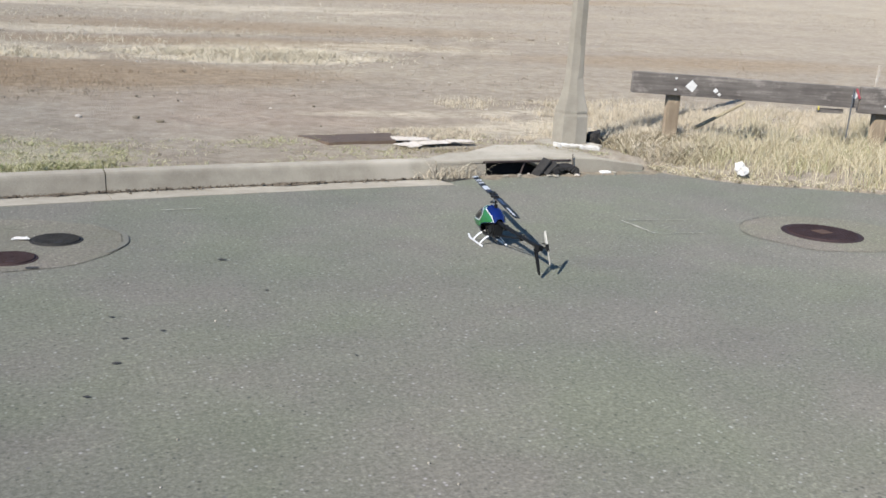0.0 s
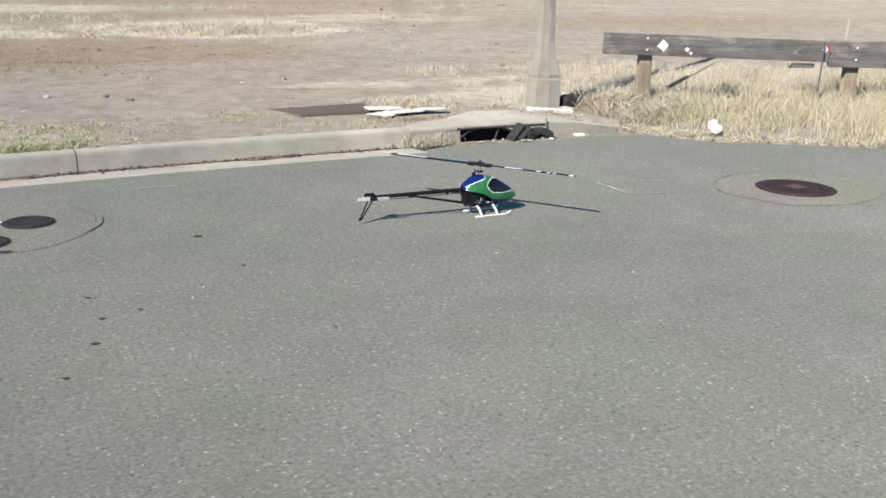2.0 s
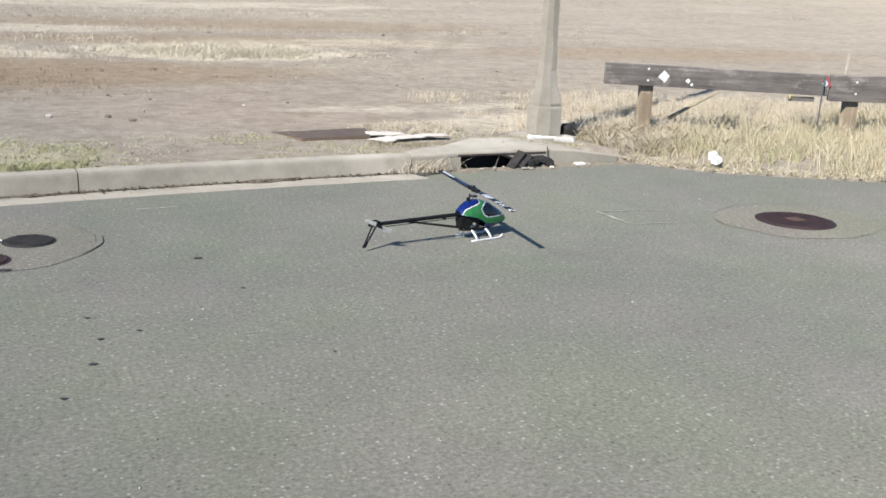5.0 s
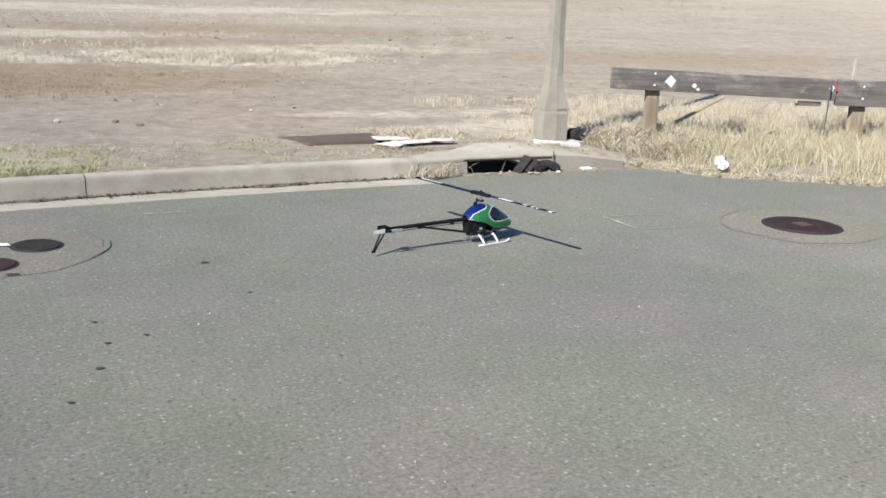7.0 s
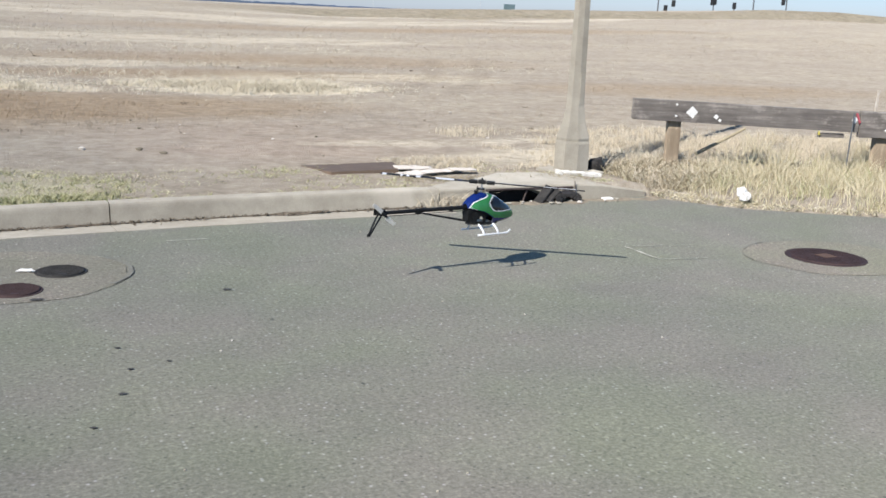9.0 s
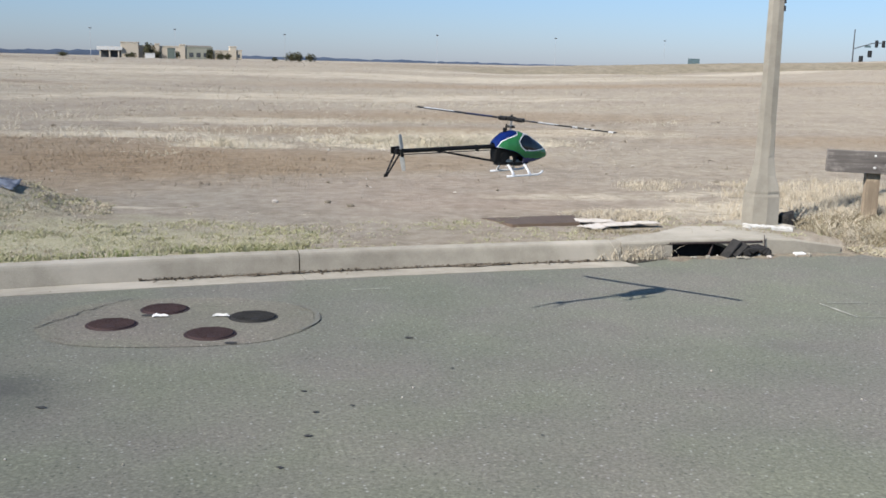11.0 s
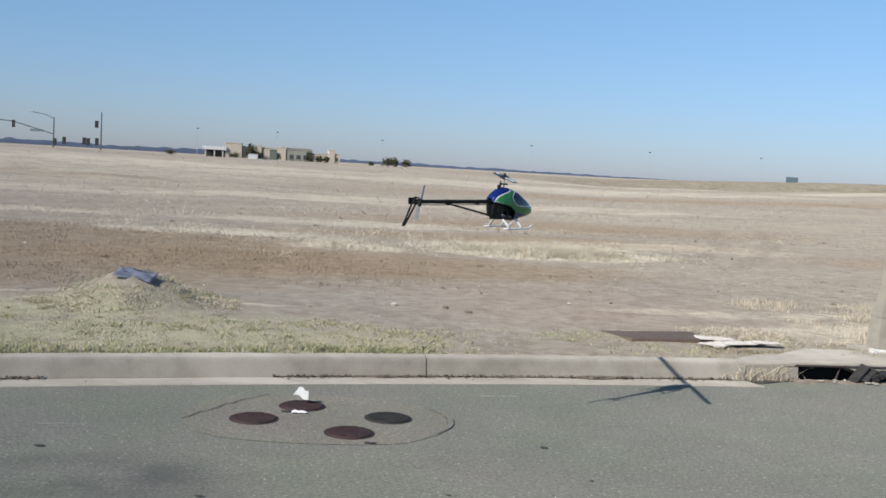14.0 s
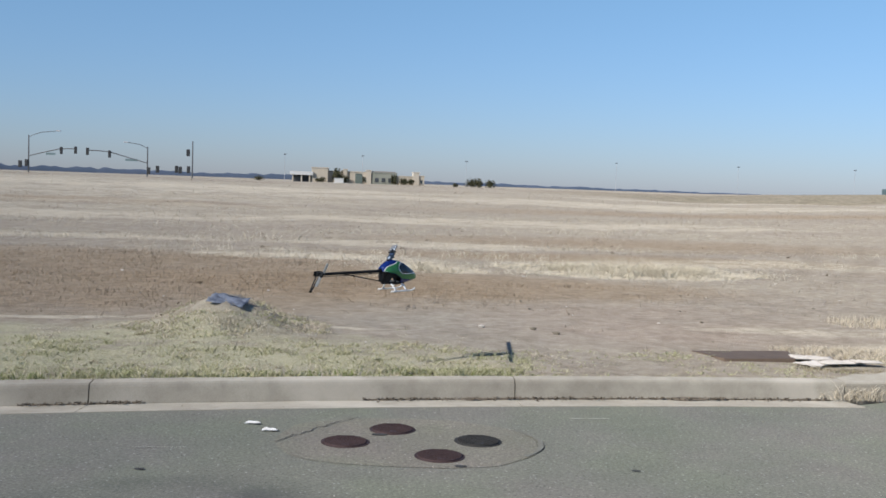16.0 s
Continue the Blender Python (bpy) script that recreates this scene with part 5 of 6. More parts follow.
    for x in (-0.6, 0.6):
        bm = bmesh.new()
        tube(bm, (x, 0.08, -1.2), (x, 0.08, 1.25), 0.05)
        part("leg", bm, M_METAL, s)
    # far lamp poles
    for x, z in ((2.2, 9.1), (32.3, 8.6), (76.8, 9.7), (113.8, 9.9), (-20, 8.8), (150, 10.2)):
        p = empty("far_lamp_post", "thin pale lamp post far off in the field", "lamp post", "far lamp posts", pose(x, 300, 0.4))
        bm = bmesh.new()
        tube(bm, (0, 0, -1), (0, 0, z - 0.6), 0.055, 0.04, 8)
        part("post", bm, M_GALV, p)
        bm = bmesh.new()
        box(bm, -0.36, -0.2, z - 0.72, 0.36, 0.2, z - 0.45, 0.08)
        part("lamp_head", bm, M_METAL, p)

    def signal(x, y, z, h, arm, lamp=None, heads=(), base_heads=((0.35, 2.2),)):
        """A traffic-signal mast with an arm and its heads."""
        p = empty("traffic_signal", "dark traffic signal mast with a long arm at a far junction", "traffic signal", "far traffic signals", pose(x, y, z))
        bm = bmesh.new()
        tube(bm, (0, 0, -2), (0, 0, h), 0.14, 0.09, 10)
        part("mast", bm, M_METAL, p)
        if arm:
            bm = bmesh.new()
            a0, a1 = 0.48 * h, 0.48 * h + abs(arm) * 0.18
            bent(bm, [(0, 0, a0), (arm * 0.3, 0, a0 + (a1 - a0) * 0.45), (arm * 0.62, 0, a0 + (a1 - a0) * 0.92), (arm * 0.8, 0, a1), (arm, 0, a1)], 0.075, 8)
            part("arm", bm, M_METAL, p)
            for u in heads:
                bm = bmesh.new()
                k = min(u / 0.75, 1.0)
                zz = a0 + (a1 - a0) * k
                box(bm, arm * u - 0.2, -0.2, zz - 0.75, arm * u + 0.2, 0.2, zz + 0.4, 0.05)
                part("signal_head", bm, M_SIGNAL, p)
            bm = bmesh.new()
            box(bm, arm * 0.36, -0.05, a0 + 0.25, arm * 0.36 + abs(arm) * 0.2, 0.0, a0 + 0.6)
            part("street_sign", bm, M_BACKSIGN, p)
        if lamp:
            bm = bmesh.new()
            bent(bm, [(0, 0, h * 0.96), (lamp * 0.4, 0, h * 1.08), (lamp, 0, h * 1.13)], 0.05, 8)
            part("lamp_arm", bm, M_METAL, p)
            bm = bmesh.new()
            box(bm, lamp - 0.35, -0.15, h * 1.13 - 0.08, lamp + 0.35, 0.15, h * 1.13 + 0.08, 0.04)
            part("luminaire", bm, M_GALV, p)
        for u, zz in base_heads:
            bm = bmesh.new()
            box(bm, u - 0.25, -0.25, zz - 0.55, u + 0.25, 0.25, zz + 0.55, 0.05)
            part("signal_head", bm, M_SIGNAL, p)
    signal(-51.9, 170, 0.8, 6.3, 7.4, 4.6, (0.68, 0.98), ((-1.3, 1.7), (-0.3, 1.9)))
    signal(-33.4, 170, 0.9, 5.0, -9.6, -3.4, (0.62, 0.98), ((0.2, 1.2), (1.6, 1.5)))
    signal(-26.3, 170, 0.9, 6.2, 0, None, (), ((-0.7, 4.3), (-0.6, 1.6), (-1.9, 1.5), (-2.5, 1.6)))
    signal(108.8, 150, 2.6, 6.0, 5.8, None, (0.75, 0.98), ((3.2, 2.1), (1.6, 1.2)))
    signal(129.5, 150, 3.4, 6.9, 8.0, 4.0, (0.7,), ((-3.6, 3.6), (-1.0, 3.5)))
    signal(137.1, 150, 3.6, 5.4, -7.5, None, (0.9,), ((-0.8, 2.4),))
    signal(120.6, 150, 2.8, 3.0, 0, None, (), ((0.2, 2.6), (-0.3, 2.5)))
    signal(125.2, 150, 2.9, 2.2, 0, None, (), ((0.0, 2.0),))
    # the far tree line and hills, with distance haze painted in as blue
    rng = random.Random(2)
    verts, faces = [], []
    n = 420
    for i in range(n + 1):
        a = radians(40 + 90 * i / n)
        r = 2300
        h = 5.2 + 6.5 * (noise.noise(Vector((i * 0.05, 0, 3))) + 0.5) + 3.0 * noise.noise(Vector((i * 0.4, 1, 3))) + 3.2 * noise.noise(Vector((i * 1.9, 4, 3)))
        h *= min(max((math.degrees(a) - 52) / 40.0, 0.25), 1.5)
        verts += [(r * math.cos(a), r * math.sin(a), -8), (r * math.cos(a), r * math.sin(a), max(h, 1.0)), ((r + 60) * math.cos(a), (r + 60) * math.sin(a), -8)]
    for i in range(n):
        faces += [(3 * i, 3 * i + 3, 3 * i + 4, 3 * i + 1), (3 * i + 1, 3 * i + 4, 3 * i + 5, 3 * i + 2)]
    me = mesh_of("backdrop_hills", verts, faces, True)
    me.materials.append(M_HAZED_RIDGE)
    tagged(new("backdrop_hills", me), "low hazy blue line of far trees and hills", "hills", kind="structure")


# ---- the model helicopter ----
HUB_Z, BOOM_Z, TAIL_X, BLADE_R = 0.315, 0.165, -0.725, 0.622


def canopy_point(u, v):
    """u along the shell from back to nose, v round it from the keel."""
    keys = ((0.0, -0.116, 0.158, 0.030, 0.026), (0.05, -0.110, 0.158, 0.046, 0.038), (0.14, -0.090, 0.157, 0.064, 0.052), (0.26, -0.055, 0.157, 0.086, 0.062), (0.42, 0.0, 0.155, 0.099, 0.068),
            (0.56, 0.055, 0.148, 0.094, 0.066), (0.70, 0.115, 0.139, 0.082, 0.060), (0.80, 0.160, 0.129, 0.065, 0.052), (0.89, 0.207, 0.119, 0.045, 0.039), (0.95, 0.240, 0.112, 0.026, 0.025), (0.985, 0.258, 0.106, 0.010, 0.010), (1.0, 0.264, 0.105, 0.001, 0.001))
    for a, b in zip(keys, keys[1:]):
        if u <= b[0] + 1e-9:
            k = (u - a[0]) / (b[0] - a[0])
            x, c, h, w = (a[i] + (b[i] - a[i]) * k for i in range(1, 5))
            break
    t = 2 * math.pi * v
    return Vector((x, w * math.sin(t), c - h * math.cos(t)))


def inside(poly, x, z):
    hit = False
    for (x0, z0), (x1, z1) in zip(poly, poly[1:] + poly[:1]):
        if (z0 > z) != (z1 > z) and x < (x1 - x0) * (z - z0) / (z1 - z0) + x0:
            hit = not hit
    return hit


WINDOW = [(0.024, 0.196), (0.042, 0.213), (0.072, 0.228), (0.105, 0.223), (0.150, 0.203), (0.190, 0.178), (0.222, 0.153), (0.217, 0.144), (0.130, 0.143), (0.066, 0.148), (0.038, 0.168)]
WINDOW_TRIM = [(0.019, 0.196), (0.039, 0.2175), (0.070, 0.233), (0.107, 0.228), (0.153, 0.208), (0.193, 0.183), (0.229, 0.154), (0.222, 0.139), (0.130, 0.138), (0.063, 0.143), (0.033, 0.166)]
GREEN = [(-0.108, 0.170), (-0.086, 0.196), (-0.05, 0.212), (-0.010, 0.222), (0.022, 0.232), (0.034, 0.27), (0.33, 0.27), (0.33, 0.092), (0.16, 0.092), (0.066, 0.104), (0.03, 0.126), (-0.01, 0.146), (-0.06, 0.158)]
GREEN_TRIM = [(-0.112, 0.169), (-0.089, 0.199), (-0.051, 0.216), (-0.012, 0.226), (0.018, 0.236), (0.029, 0.27), (0.33, 0.27), (0.33, 0.092), (0.16, 0.092), (0.066, 0.104), (0.03, 0.126), (-0.01, 0.146), (-0.06, 0.158)]
CUTOUT = [(-0.2, 0.165), (-0.10, 0.165), (-0.06, 0.155), (-0.01, 0.143), (0.03, 0.124), (0.058, 0.103), (0.072, 0.03), (-0.2, 0.03)]


def shell(test, lift, nu=230, nv=170):
    """The part of the canopy's skin whose side view passes the test, with thickness."""
    bm = bmesh.new()
    grid = {}

    def vert(i, j):
        j %= nv
        if (i, j) not in grid:
            u, v = i / nu, j / nv
            p = canopy_point(u, v)
            e = 1e-3
            n = (canopy_point(min(u + e, 1), v) - canopy_point(max(u - e, 0), v)).cross(canopy_point(u, v + e) - canopy_point(u, v - e))
            if n.length > 1e-12:
                n.normalize()
                if n.dot(p - Vector((p.x, 0, 0.16))) < 0:
                    n = -n
                p = p + n * lift
            grid[(i, j)] = bm.verts.new(p)
        return grid[(i, j)]
    for i in range(nu):
        for j in range(nv):
            c = canopy_point((i + 0.5) / nu, (j + 0.5) / nv)
            if test(c.x, c.z):
                try:
                    bm.faces.new((vert(i, j), vert(i + 1, j), vert(i + 1, j + 1), vert(i, j + 1)))
                except ValueError:
                    pass
    bmesh.ops.recalc_face_normals(bm, faces=bm.faces)
    return bm


def blade_mesh(r0, r1, c0, c1, thick, sweep_back=0.0):
    """A rotor blade with a rounded nose and a thin tail, along +x."""
    bm = bmesh.new()
    rows = []
    n = 6
    for i in range(n + 1):
        u = i / n
        x = r0 + (r1 - r0) * u
        c = c0 + (c1 - c0) * u
        if i == n:
            c *= 0.8
        prof = ((0.35, 0.0), (0.25, 0.5), (0.0, 0.5), (-0.65, 0.05), (-0.65, -0.05), (0.0, -0.4), (0.25, -0.4))
        rows.append([bm.verts.new((x, -c * a - sweep_back * u, thick * b)) for a, b in prof])
    for a, b in zip(rows, rows[1:]):
        for k in range(7):
            bm.faces.new((a[k], a[(k + 1) % 7], b[(k + 1) % 7], b[k]))
    bm.faces.new(rows[0][::-1])
    bm.faces.new(rows[-1])
    bmesh.ops.recalc_face_normals(bm, faces=bm.faces)
    return bm


def build_helicopter():
    h = empty("model_helicopter", "radio-controlled model helicopter with a blue and green canopy and white skids", "model helicopter")
    # canopy
    can = part("canopy", shell(lambda x, z: not inside(CUTOUT, x, z), 0.0), M_BLUE, h, "glossy blue canopy shell", True)
    part("green_panel", shell(lambda x, z: inside(GREEN, x, z) and not inside(WINDOW_TRIM, x, z), 0.0016), M_GRN, can, "glossy green paint panel", True)
    part("white_stripe", shell(lambda x, z: (inside(GREEN_TRIM, x, z) and not inside(GREEN, x, z) and not inside(CUTOUT, x, z)) or (inside(WINDOW_TRIM, x, z) and not inside(WINDOW, x, z)), 0.0022), M_WHITE, can, "white trim stripe", True)
    part("window", shell(lambda x, z: inside(WINDOW, x, z), 0.0022), M_BLACK, can, "black smoked windscreen", True)
    # frame plates with openings, and what sits between them
    for side in (-1, 1):
        y = 0.030 * side
        bm = bmesh.new()
        plates = (((-0.108, 0.124), (-0.105, 0.17), (-0.08, 0.19), (0.05, 0.19), (0.07, 0.142), (0.11, 0.122), (0.075, 0.106), (-0.03, 0.110)),
                  ((-0.112, 0.13), (-0.098, 0.088), (-0.065, 0.060), (-0.045, 0.060), (-0.038, 0.075), (-0.046, 0.10), (-0.03, 0.122)),
                  ((-0.045, 0.060), (0.05, 0.052), (0.115, 0.062), (0.10, 0.078), (0.05, 0.072), (-0.038, 0.078)),
                  ((0.10, 0.069), (0.115, 0.062), (0.135, 0.085), (0.125, 0.115), (0.108, 0.121), (0.075, 0.112), (0.083, 0.09)),
                  ((0.008, 0.066), (0.026, 0.066), (0.030, 0.114), (0.010, 0.116)))
        for outline in plates:
            ring = [[bm.verts.new((x, yy, z)) for x, z in outline] for yy in (y - 0.002, y + 0.002)]
            bm.faces.new(ring[0])
            bm.faces.new(ring[1][::-1])
            for k in range(len(outline)):
                bm.faces.new((ring[0][k], ring[0][(k + 1) % len(outline)], ring[1][(k + 1) % len(outline)], ring[1][k]))
        bmesh.ops.recalc_face_normals(bm, faces=bm.faces)
        part("side_frame", bm, M_CARBON, h)
    bm = bmesh.new()
    tube(bm, (-0.055, -0.038, 0.112), (-0.055, 0.038, 0.112), 0.026, None, 24)
    part("main_gear", bm, M_CARBON, h)
    bm = bmesh.new()
    tube(bm, (-0.075, 0, 0.06), (-0.075, 0, 0.125), 0.024, None, 20)
    part("motor", bm, M_RUBBER, h)
    bm = bmesh.new()
    box(bm, -0.034, -0.018, 0.070, 0.006, 0.018, 0.086, 0.004)
    part("servo", bm, M_TAILB, h, "silver servo case")
    bm = bmesh.new()
    box(bm, 0.03, -0.020, 0.066, 0.07, 0.020, 0.079, 0.004)
    part("battery", bm, M_TAILB, h, "pale battery pack")
    bm = bmesh.new()
    box(bm, -0.11, -0.026, 0.076, -0.095, 0.026, 0.15, 0.003)
    box(bm, -0.03, -0.024, 0.15, 0.10, 0.024, 0.19, 0.004)
    part("tray", bm, M_CARBON, h)
    # shaft and swashplate
    bm = bmesh.new()
    tube(bm, (0, 0, 0.2), (0, 0, HUB_Z - 0.006), 0.0055)
    part("main_shaft", bm, M_ALU, h)
    bm = bmesh.new()
    tube(bm, (0, 0, 0.268), (0, 0, 0.278), 0.024, 0.02, 24)
    tube(bm, (-0.035, 0, 0.245), (-0.032, 0, 0.29), 0.004, None, 8)
    box(bm, -0.05, -0.008, 0.245, -0.03, 0.008, 0.268, 0.002)
    part("swashplate", bm, M_CARBON, h)
    # landing gear
    for side, ln in ((-1, "skid"), (1, "skid")):
        bm = bmesh.new()
        y = 0.082 * side
        bent(bm, [(-0.062, y, 0.0062), (0.0, y, 0.0062), (0.1, y, 0.0062), (0.15, y, 0.0068), (0.172, y, 0.013), (0.186, y, 0.026)], 0.0062, 10)
        part(ln, bm, M_WHITE, h, "white landing skid", True)
    for x in (-0.018, 0.092):
        bm = bmesh.new()
        pts = []
        for i in range(17):
            t = -1 + i / 8
            y = 0.084 * t
            z = 0.010 + 0.056 * (1 - abs(t) ** 2.2)
            pts.append((x - 0.012 + 0.014 * abs(t), y, z))
        bent(bm, pts, 0.0085, 8, 0.5)
        part("skid_strut", bm, M_WHITE, h, "white arched skid strut", True)
    # tail
    bm = bmesh.new()
    tube(bm, (-0.09, 0, BOOM_Z), (TAIL_X, 0, BOOM_Z), 0.0125, 0.0115, 16)
    part("tail_boom", bm, M_CARBON, h)
    bm = bmesh.new()
    tube(bm, (-0.09, -0.012, BOOM_Z - 0.017), (TAIL_X + 0.02, -0.012, BOOM_Z - 0.017), 0.0025, None, 6)
    for x in (-0.22, -0.47):
        box(bm, x - 0.004, -0.015, BOOM_Z - 0.021, x + 0.004, 0.0135, BOOM_Z + 0.0125)
    part("control_rod", bm, M_CARBON, h)
    for side in (-1, 1):
        bm = bmesh.new()
        tube(bm, (-0.105, 0.024 * side, 0.082), (-0.47, 0.010 * side, BOOM_Z - 0.010), 0.0042, None, 8)
        part("boom_brace", bm, M_CARBON, h)
    bm = bmesh.new()
    box(bm, TAIL_X - 0.013, -0.014, BOOM_Z - 0.015, TAIL_X + 0.03, 0.014, BOOM_Z + 0.015, 0.004)
    tube(bm, (TAIL_X, -0.045, BOOM_Z), (TAIL_X, 0.016, BOOM_Z), 0.005)
    tube(bm, (TAIL_X - 0.02, -0.02, BOOM_Z + 0.03), (TAIL_X + 0.02, -0.02, BOOM_Z + 0.02), 0.004)
    part("tail_case", bm, M_CARBON, h)
    bm = bmesh.new()
    for a, b in (((TAIL_X - 0.002, BOOM_Z - 0.01), (TAIL_X - 0.058, 0.033)), ((TAIL_X + 0.03, BOOM_Z - 0.01), (TAIL_X - 0.048, 0.033))):
        d = Vector((b[0] - a[0], 0, b[1] - a[1]))
        box(bm, -0.006, -0.002, 0, 0.006, 0.002, d.length, 0, Matrix.Translation((a[0], 0.02, a[1])) @ d.to_track_quat("Z", "Y").to_matrix().to_4x4())
    box(bm, TAIL_X - 0.066, 0.018, 0.026, TAIL_X - 0.044, 0.022, 0.042)
    box(bm, TAIL_X - 0.03, 0.0185, BOOM_Z - 0.015, TAIL_X + 0.03, 0.022, BOOM_Z + 0.022)
    part("tail_fin", bm, M_CARBON, h, "black carbon fin")
    # tail rotor
    tr = new("tail_rotor")
    tr.parent = h
    bm = bmesh.new()
    box(bm, -0.022, -0.008, -0.008, 0.022, 0.008, 0.008, 0.003)
    part("tail_hub", bm, M_CARBON, tr)
    for k in (0, 180):
        bm = blade_mesh(0.020, 0.100, 0.026, 0.022, 0.005)
        bmesh.ops.transform(bm, matrix=pose(0, 0, 0, 0, 0, 0) @ Matrix.Rotation(radians(k), 4, 'Y') @ Matrix.Rotation(radians(-80), 4, 'X'), verts=bm.verts)
        part("tail_blade", bm, M_TAILB, tr, "white tail blade")
    # main rotor
    ro = new("main_rotor")
    ro.parent = h
    bm = bmesh.new()
    box(bm, -0.024, -0.014, -0.010, 0.024, 0.014, 0.014, 0.004)
    tube(bm, (0, 0, 0.01), (0, 0, 0.024), 0.008, 0.006)
    part("rotor_hub", bm, M_CARBON, ro)
    for k in (0, 180):
        m = Matrix.Rotation(radians(k), 4, 'Z') @ Matrix.Rotation(radians(-2), 4, 'X')
        bm = bmesh.new()
        box(bm, 0.026, -0.016, -0.011, 0.078, 0.016, 0.011, 0.005)
        box(bm, 0.03, -0.03, -0.006, 0.048, -0.01, 0.004, 0.002)
        bmesh.ops.transform(bm, matrix=m, verts=bm.verts)
        part("blade_grip", bm, M_CARBON, ro)
        bm = blade_mesh(0.062, BLADE_R, 0.045, 0.043, 0.006)
        bmesh.ops.transform(bm, matrix=m, verts=bm.verts)
        bl = part("rotor_blade", bm, M_CARBON, ro, "black carbon rotor blade")
        bands = ((0.37, 0.575),) if k == 0 else ((0.585, 0.612), (0.485, 0.50), (0.445, 0.462), (0.375, 0.405), (0.17, 0.285))
        for a, b in bands:
            bm = blade_mesh(a, b, *((0.016, 0.026) if k == 0 and a < 0.5 else (0.042, 0.042)), 0.0084)
            bmesh.ops.transform(bm, matrix=m, verts=bm.verts)
            part("white_band", bm, M_WHITE, bl, "white painted band")
        bm = blade_mesh(0.12, 0.29 if k == 0 else 0.15, 0.034, 0.034, 0.0082)
        bmesh.ops.transform(bm, matrix=m, verts=bm.verts)
        part("blue_band", bm, M_NAVY, bl, "dark blue band on the inner blade")
    return h, ro, tr


def scrap(name, seed):
    """A torn, creased scrap of white paper."""
    bm = bmesh.new()
    n = 6
    grid = [[bm.verts.new(((i / n - 0.5) * 0.105 * (1 - 0.35 * j / n), (j / n - 0.5) * 0.058 + 0.01 * math.sin(i), 0.006 + 0.010 * abs(noise.noise(Vector((i * 0.7, j * 0.7, seed)))))) for i in range(n + 1)] for j in range(n + 1)]
    for j in range(n):
        for i in range(n):
            bm.faces.new((grid[j][i], grid[j][i + 1], grid[j + 1][i + 1], grid[j + 1][i]))
    ext = bmesh.ops.extrude_face_region(bm, geom=list(bm.faces))
    bmesh.ops.translate(bm, vec=(0, 0, 0.0012), verts=[v for v in ext["geom"] if isinstance(v, bmesh.types.BMVert)])
    bmesh.ops.recalc_face_normals(bm, faces=bm.faces)
    o = part(name, bm, M_PAPER)
    return tagged(o, "torn scrap of white paper blown about by the rotor", "paper scrap", "paper scraps on the road")


build_ground()
build_road()
build_kerb()
build_drain()
build_debris()
build_road_marks()
build_pole()
build_barrier()
build_litter()
build_far()
build_plants()
HELI, ROTOR, TAIL_ROTOR = build_helicopter()
SCRAP_A, SCRAP_B = scrap("paper_scrap", 1), scrap("paper_scrap", 2)

# ---- what moves ----
FLIGHT = [
    (0.0, 2.824, 5.64, 0.0, 84.5, 0, 0),
    (0.3, 2.855, 5.656, 0.0, 76.4, 0, 0),
    (0.5, 2.873, 5.69, 0.0, 67.7, 0, 0),
    (0.7, 2.877, 5.671, 0.0, 52.7, 0, 0),
    (1.0, 2.832, 5.594, 0.0, 32.3, 0, 0),
    (1.2, 2.79, 5.577, 0.0, 18.2, 0, 0),
    (1.5, 2.849, 5.573, 0.0, 0.7, 0, 0),
    (2.0, 2.837, 5.565, 0.0, 0.1, 0, 0),
    (2.5, 2.849, 5.625, 0.0, 8.9, 0, 0),
    (3.0, 2.841, 5.633, 0.0, 8.0, 0, 0),
    (3.5, 2.839, 5.626, 0.0, 5.8, 0, 0),
    (4.0, 2.831, 5.613, 0.0, 7.1, 0, 0),
    (4.5, 2.826, 5.63, 0.0, 8.7, 0, 0),
    (7.0, 2.832, 5.636, 0.0, 11.6, 0, 0),
    (7.5, 2.835, 5.623, 0.0, 10.0, 0, 0),
    (8.0, 2.836, 5.638, 0.0, 10.6, 0, 0),
    (8.3, 2.836, 5.638, 0.0, 10.6, 0, 0),
    (10.3, 1.911, 5.519, 0.955, 13.8, 3.5, 4.8),
    (10.5, 1.832, 5.585, 0.954, 12.4, 2.8, 3.6),
    (11.0, 1.67, 5.664, 0.937, 17.0, -1.2, 5.2),
    (11.5, 1.475, 5.717, 0.842, 17.6, -1.4, 3.2),
    (12.0, 1.34, 5.924, 0.959, 12.9, -2.4, 3.0),
    (12.5, 1.136, 6.058, 1.016, 12.5, -2.9, 9.5),
    (13.0, 0.998, 6.003, 1.074, 13.6, 1.0, 4.2),
    (13.5, 0.92, 6.033, 1.232, 12.6, -0.1, 3.4),
    (14.0, 0.904, 6.189, 1.22, 34.0, -1.1, 1.8),
    (14.5, 0.736, 6.546, 0.773, 40.8, -2.7, 3.1),
    (15.0, 0.352, 6.631, 0.843, 47.8, 2.6, -1.4),
    (15.5, 0.065, 7.325, 0.746, 40.6, 3.2, 1.7),
    (16.0, -0.204, 8.336, 0.712, 37.9, -0.6, 1.7),
]
SPIN = {0.0: 170, 0.5: 31, 1.0: 42, 1.5: 204, 2.0: 127, 2.5: 171, 3.0: 180, 3.5: 147, 4.0: 116, 4.5: 68, 7.0: 94, 7.5: 141, 8.0: 200, 10.5: 137, 11.0: 118, 11.5: 60, 12.0: 202, 12.5: 112, 13.0: 184, 13.5: 250, 14.0: 48, 14.5: 138, 15.0: 69, 15.5: 206, 16.0: 227}
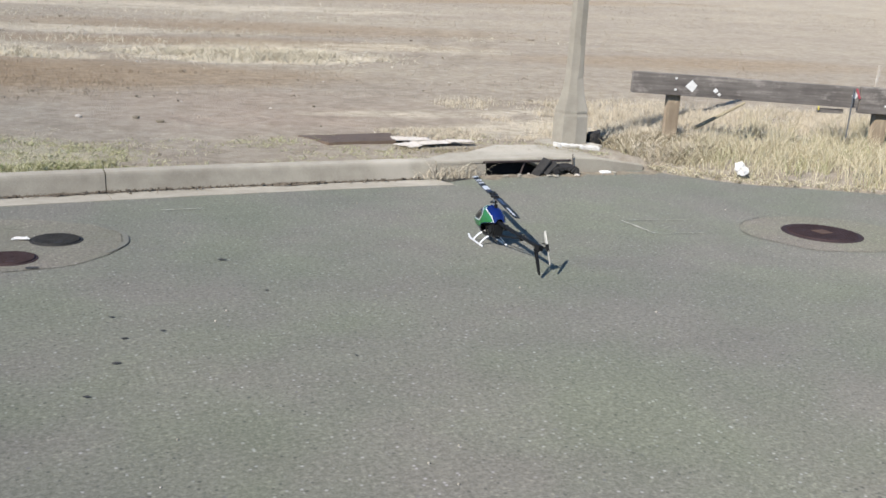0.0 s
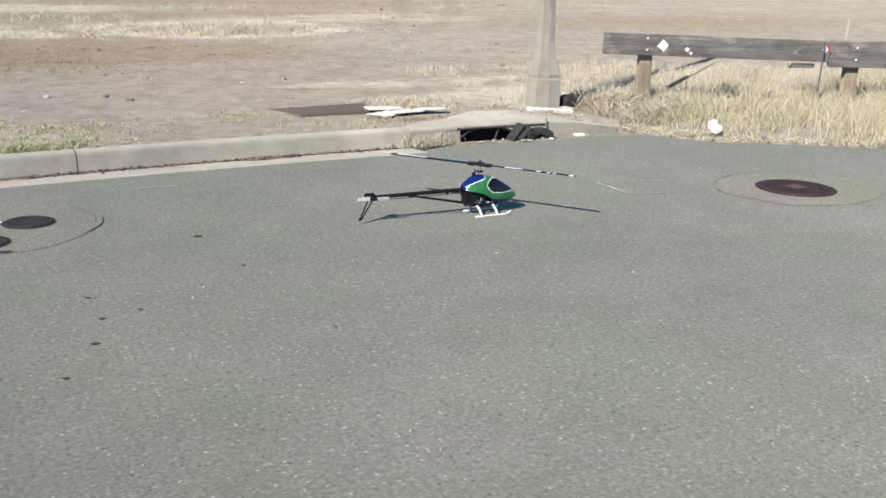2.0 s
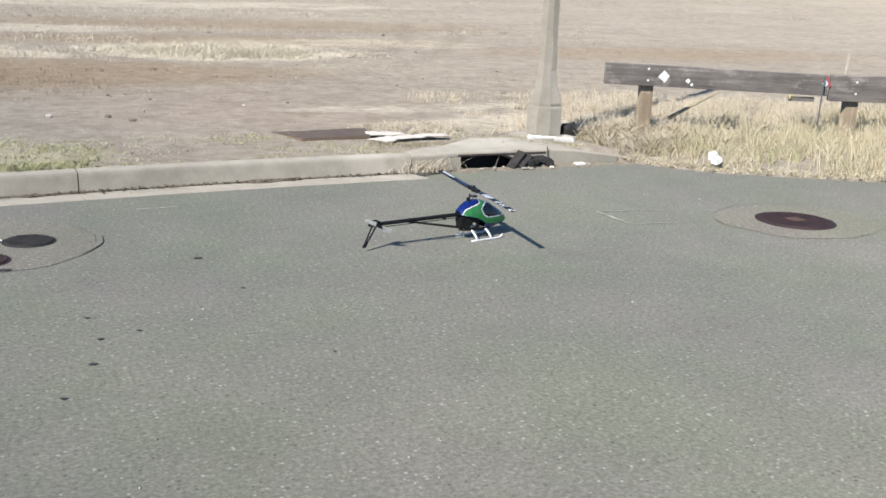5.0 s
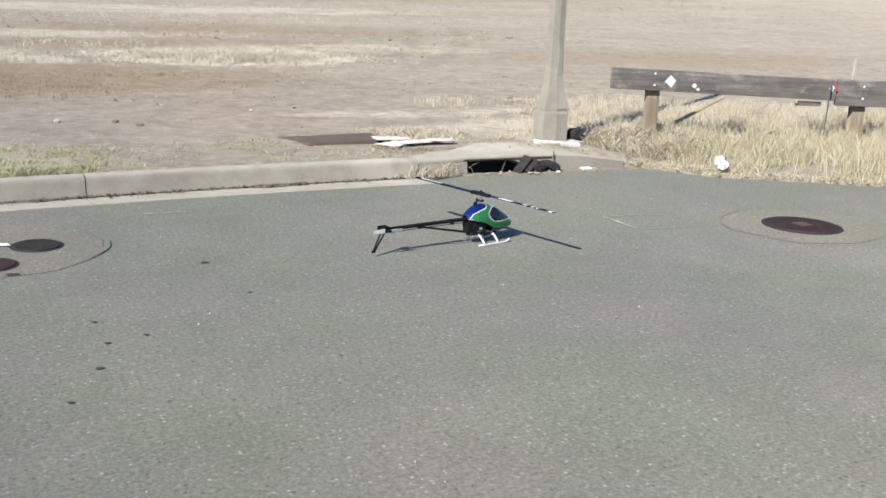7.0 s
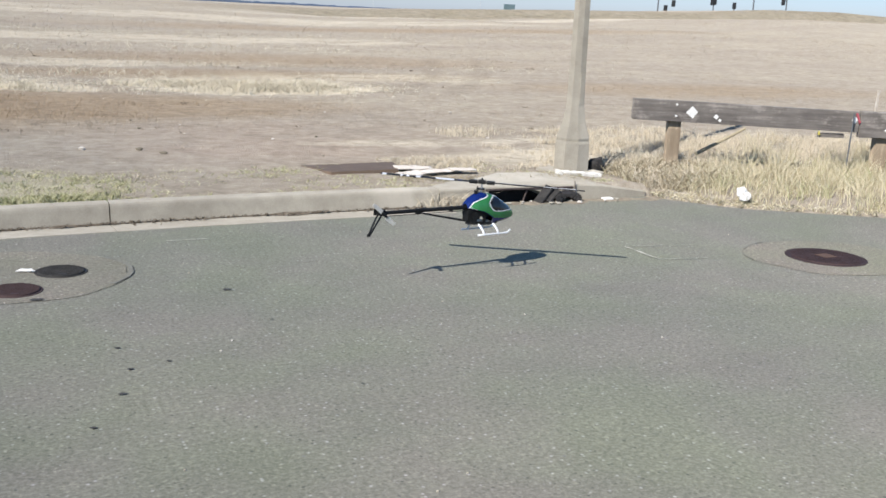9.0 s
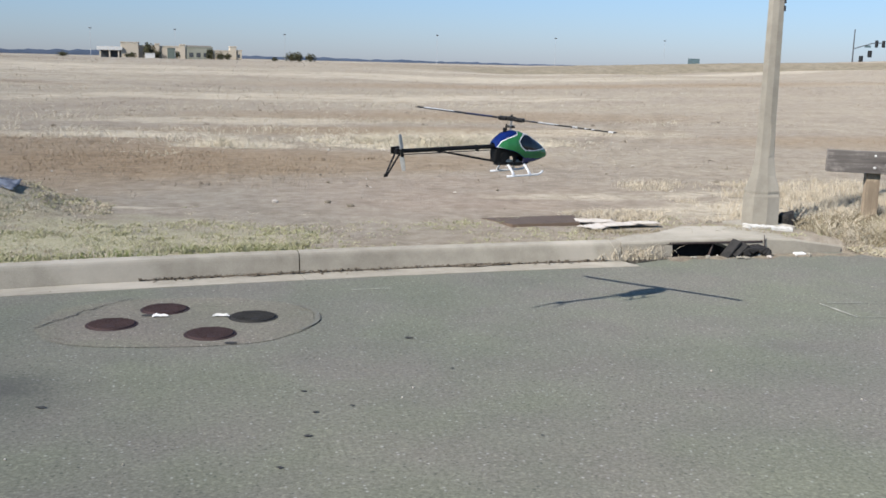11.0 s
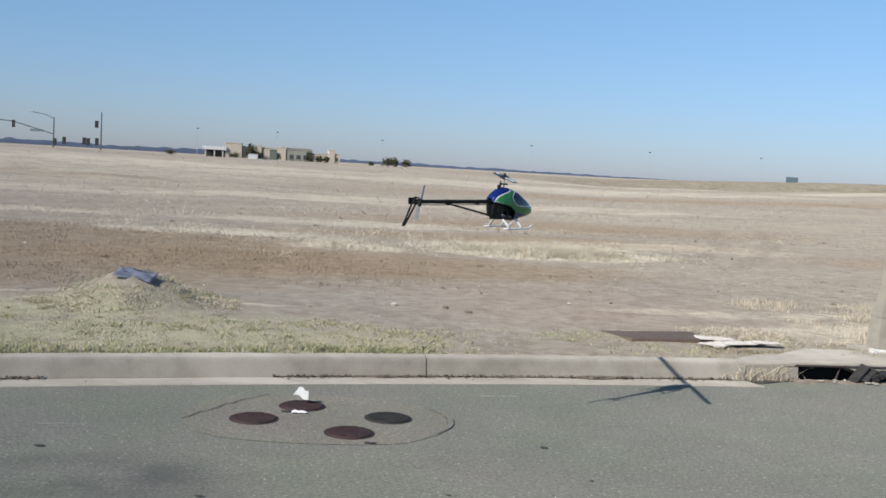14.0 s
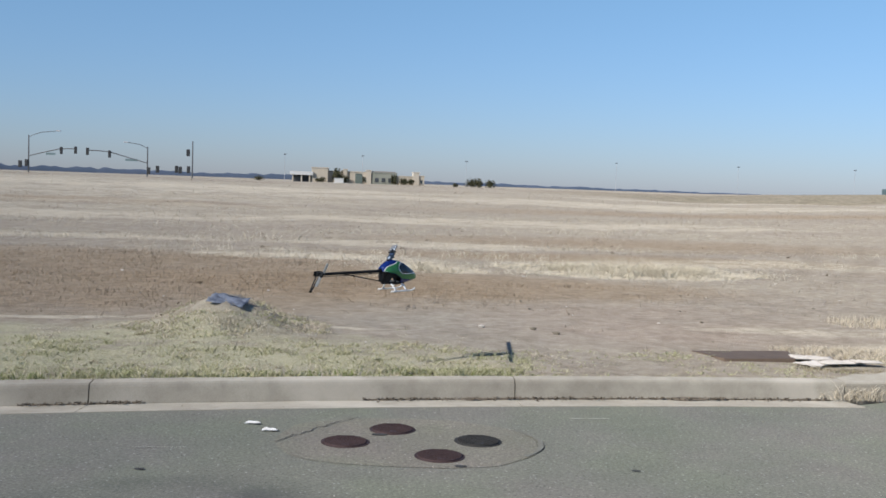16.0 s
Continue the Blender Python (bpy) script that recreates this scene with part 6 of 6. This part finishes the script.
TAIL_SPIN = {0.0: 60, 0.5: 90, 1.0: 10, 1.5: 105, 2.0: 0, 2.5: 10, 3.0: 38, 3.5: 0, 4.0: 0, 4.5: 105, 7.0: 0, 7.5: 68, 8.0: 55, 10.5: 95, 11.0: 102, 11.5: 38, 12.0: 75, 12.5: 102, 13.0: 72, 13.5: 50, 14.0: 78, 14.5: 105, 15.0: 50, 15.5: 100, 16.0: 60}


def turning(table, rate, period):
    """An angle for every step of 1/30 s that meets the table's angles, turning by about rate each step."""
    ts = sorted(table)
    out, angle = [(0.0, table[ts[0]])], table[ts[0]]
    for a, b in zip(ts, ts[1:]):
        n = round((b - a) * FPS)
        d = (table[b] - angle) % period
        total = d + period * round((rate * n - d) / period)
        for k in range(1, n + 1):
            out.append((a + k / FPS, angle + total * k / n))
        angle += total
    return out


def motions():
    walk(HELI, [(t, pose(x + 0.018 * math.cos(radians(yaw)), y + 0.018 * math.sin(radians(yaw)), z, r, p, yaw)) for t, x, y, z, yaw, p, r in FLIGHT])
    walk(ROTOR, [(t, pose(0, 0, HUB_Z, 0, 0, a)) for t, a in turning(SPIN, -70, 360)])
    walk(TAIL_ROTOR, [(t, pose(TAIL_X, -0.045, BOOM_Z, 0, -a, 0)) for t, a in turning(TAIL_SPIN, 76, 180)])
    walk(SCRAP_A, [(0, pose(-0.25, 6.39, 0.004, 0, 0, 10)), (15.03, pose(-0.25, 6.39, 0.004, 0, 0, 10)), (15.2, pose(-0.52, 6.9, 0.35, 50, 20, 30)),
                   (15.5, pose(-0.81, 6.85, 0.36, 62, 10, -25)), (15.65, pose(-0.92, 6.75, 0.22, 40, -30, 10)), (15.8, pose(-0.98, 6.52, 0.03, 15, 10, 15)), (15.9, pose(-1.0, 6.5, 0.004, 0, 0, 12)), (16, pose(-1.0, 6.5, 0.004, 0, 0, 12))])
    walk(SCRAP_B, [(0, pose(0.11, 6.34, 0.004, 0, 0, -4)), (13.33, pose(0.11, 6.34, 0.004, 0, 0, -4)), (13.5, pose(0.03, 6.5, 0.06, 20, 62, -35)),
                   (13.7, pose(-0.08, 6.6, 0.10, 80, 60, 10)), (14.0, pose(-0.22, 6.62, 0.075, 62, 10, -20)), (14.23, pose(-0.30, 6.54, 0.022, 0, 0, 4)), (15.05, pose(-0.31, 6.54, 0.022, 0, 0, 4)),
                   (15.2, pose(-0.35, 6.8, 0.16, 40, 30, 20)), (15.38, pose(-0.70, 6.85, 0.20, 70, 10, -20)), (15.5, pose(-0.89, 6.85, 0.13, 8, -10, -20)), (15.65, pose(-1.02, 6.82, 0.12, 40, -30, 20)), (15.8, pose(-1.2, 6.7, 0.04, 15, 10, 15)), (15.9, pose(-1.12, 6.68, 0.004, 0, 0, 6)), (16, pose(-1.12, 6.68, 0.004, 0, 0, 6))])


motions()
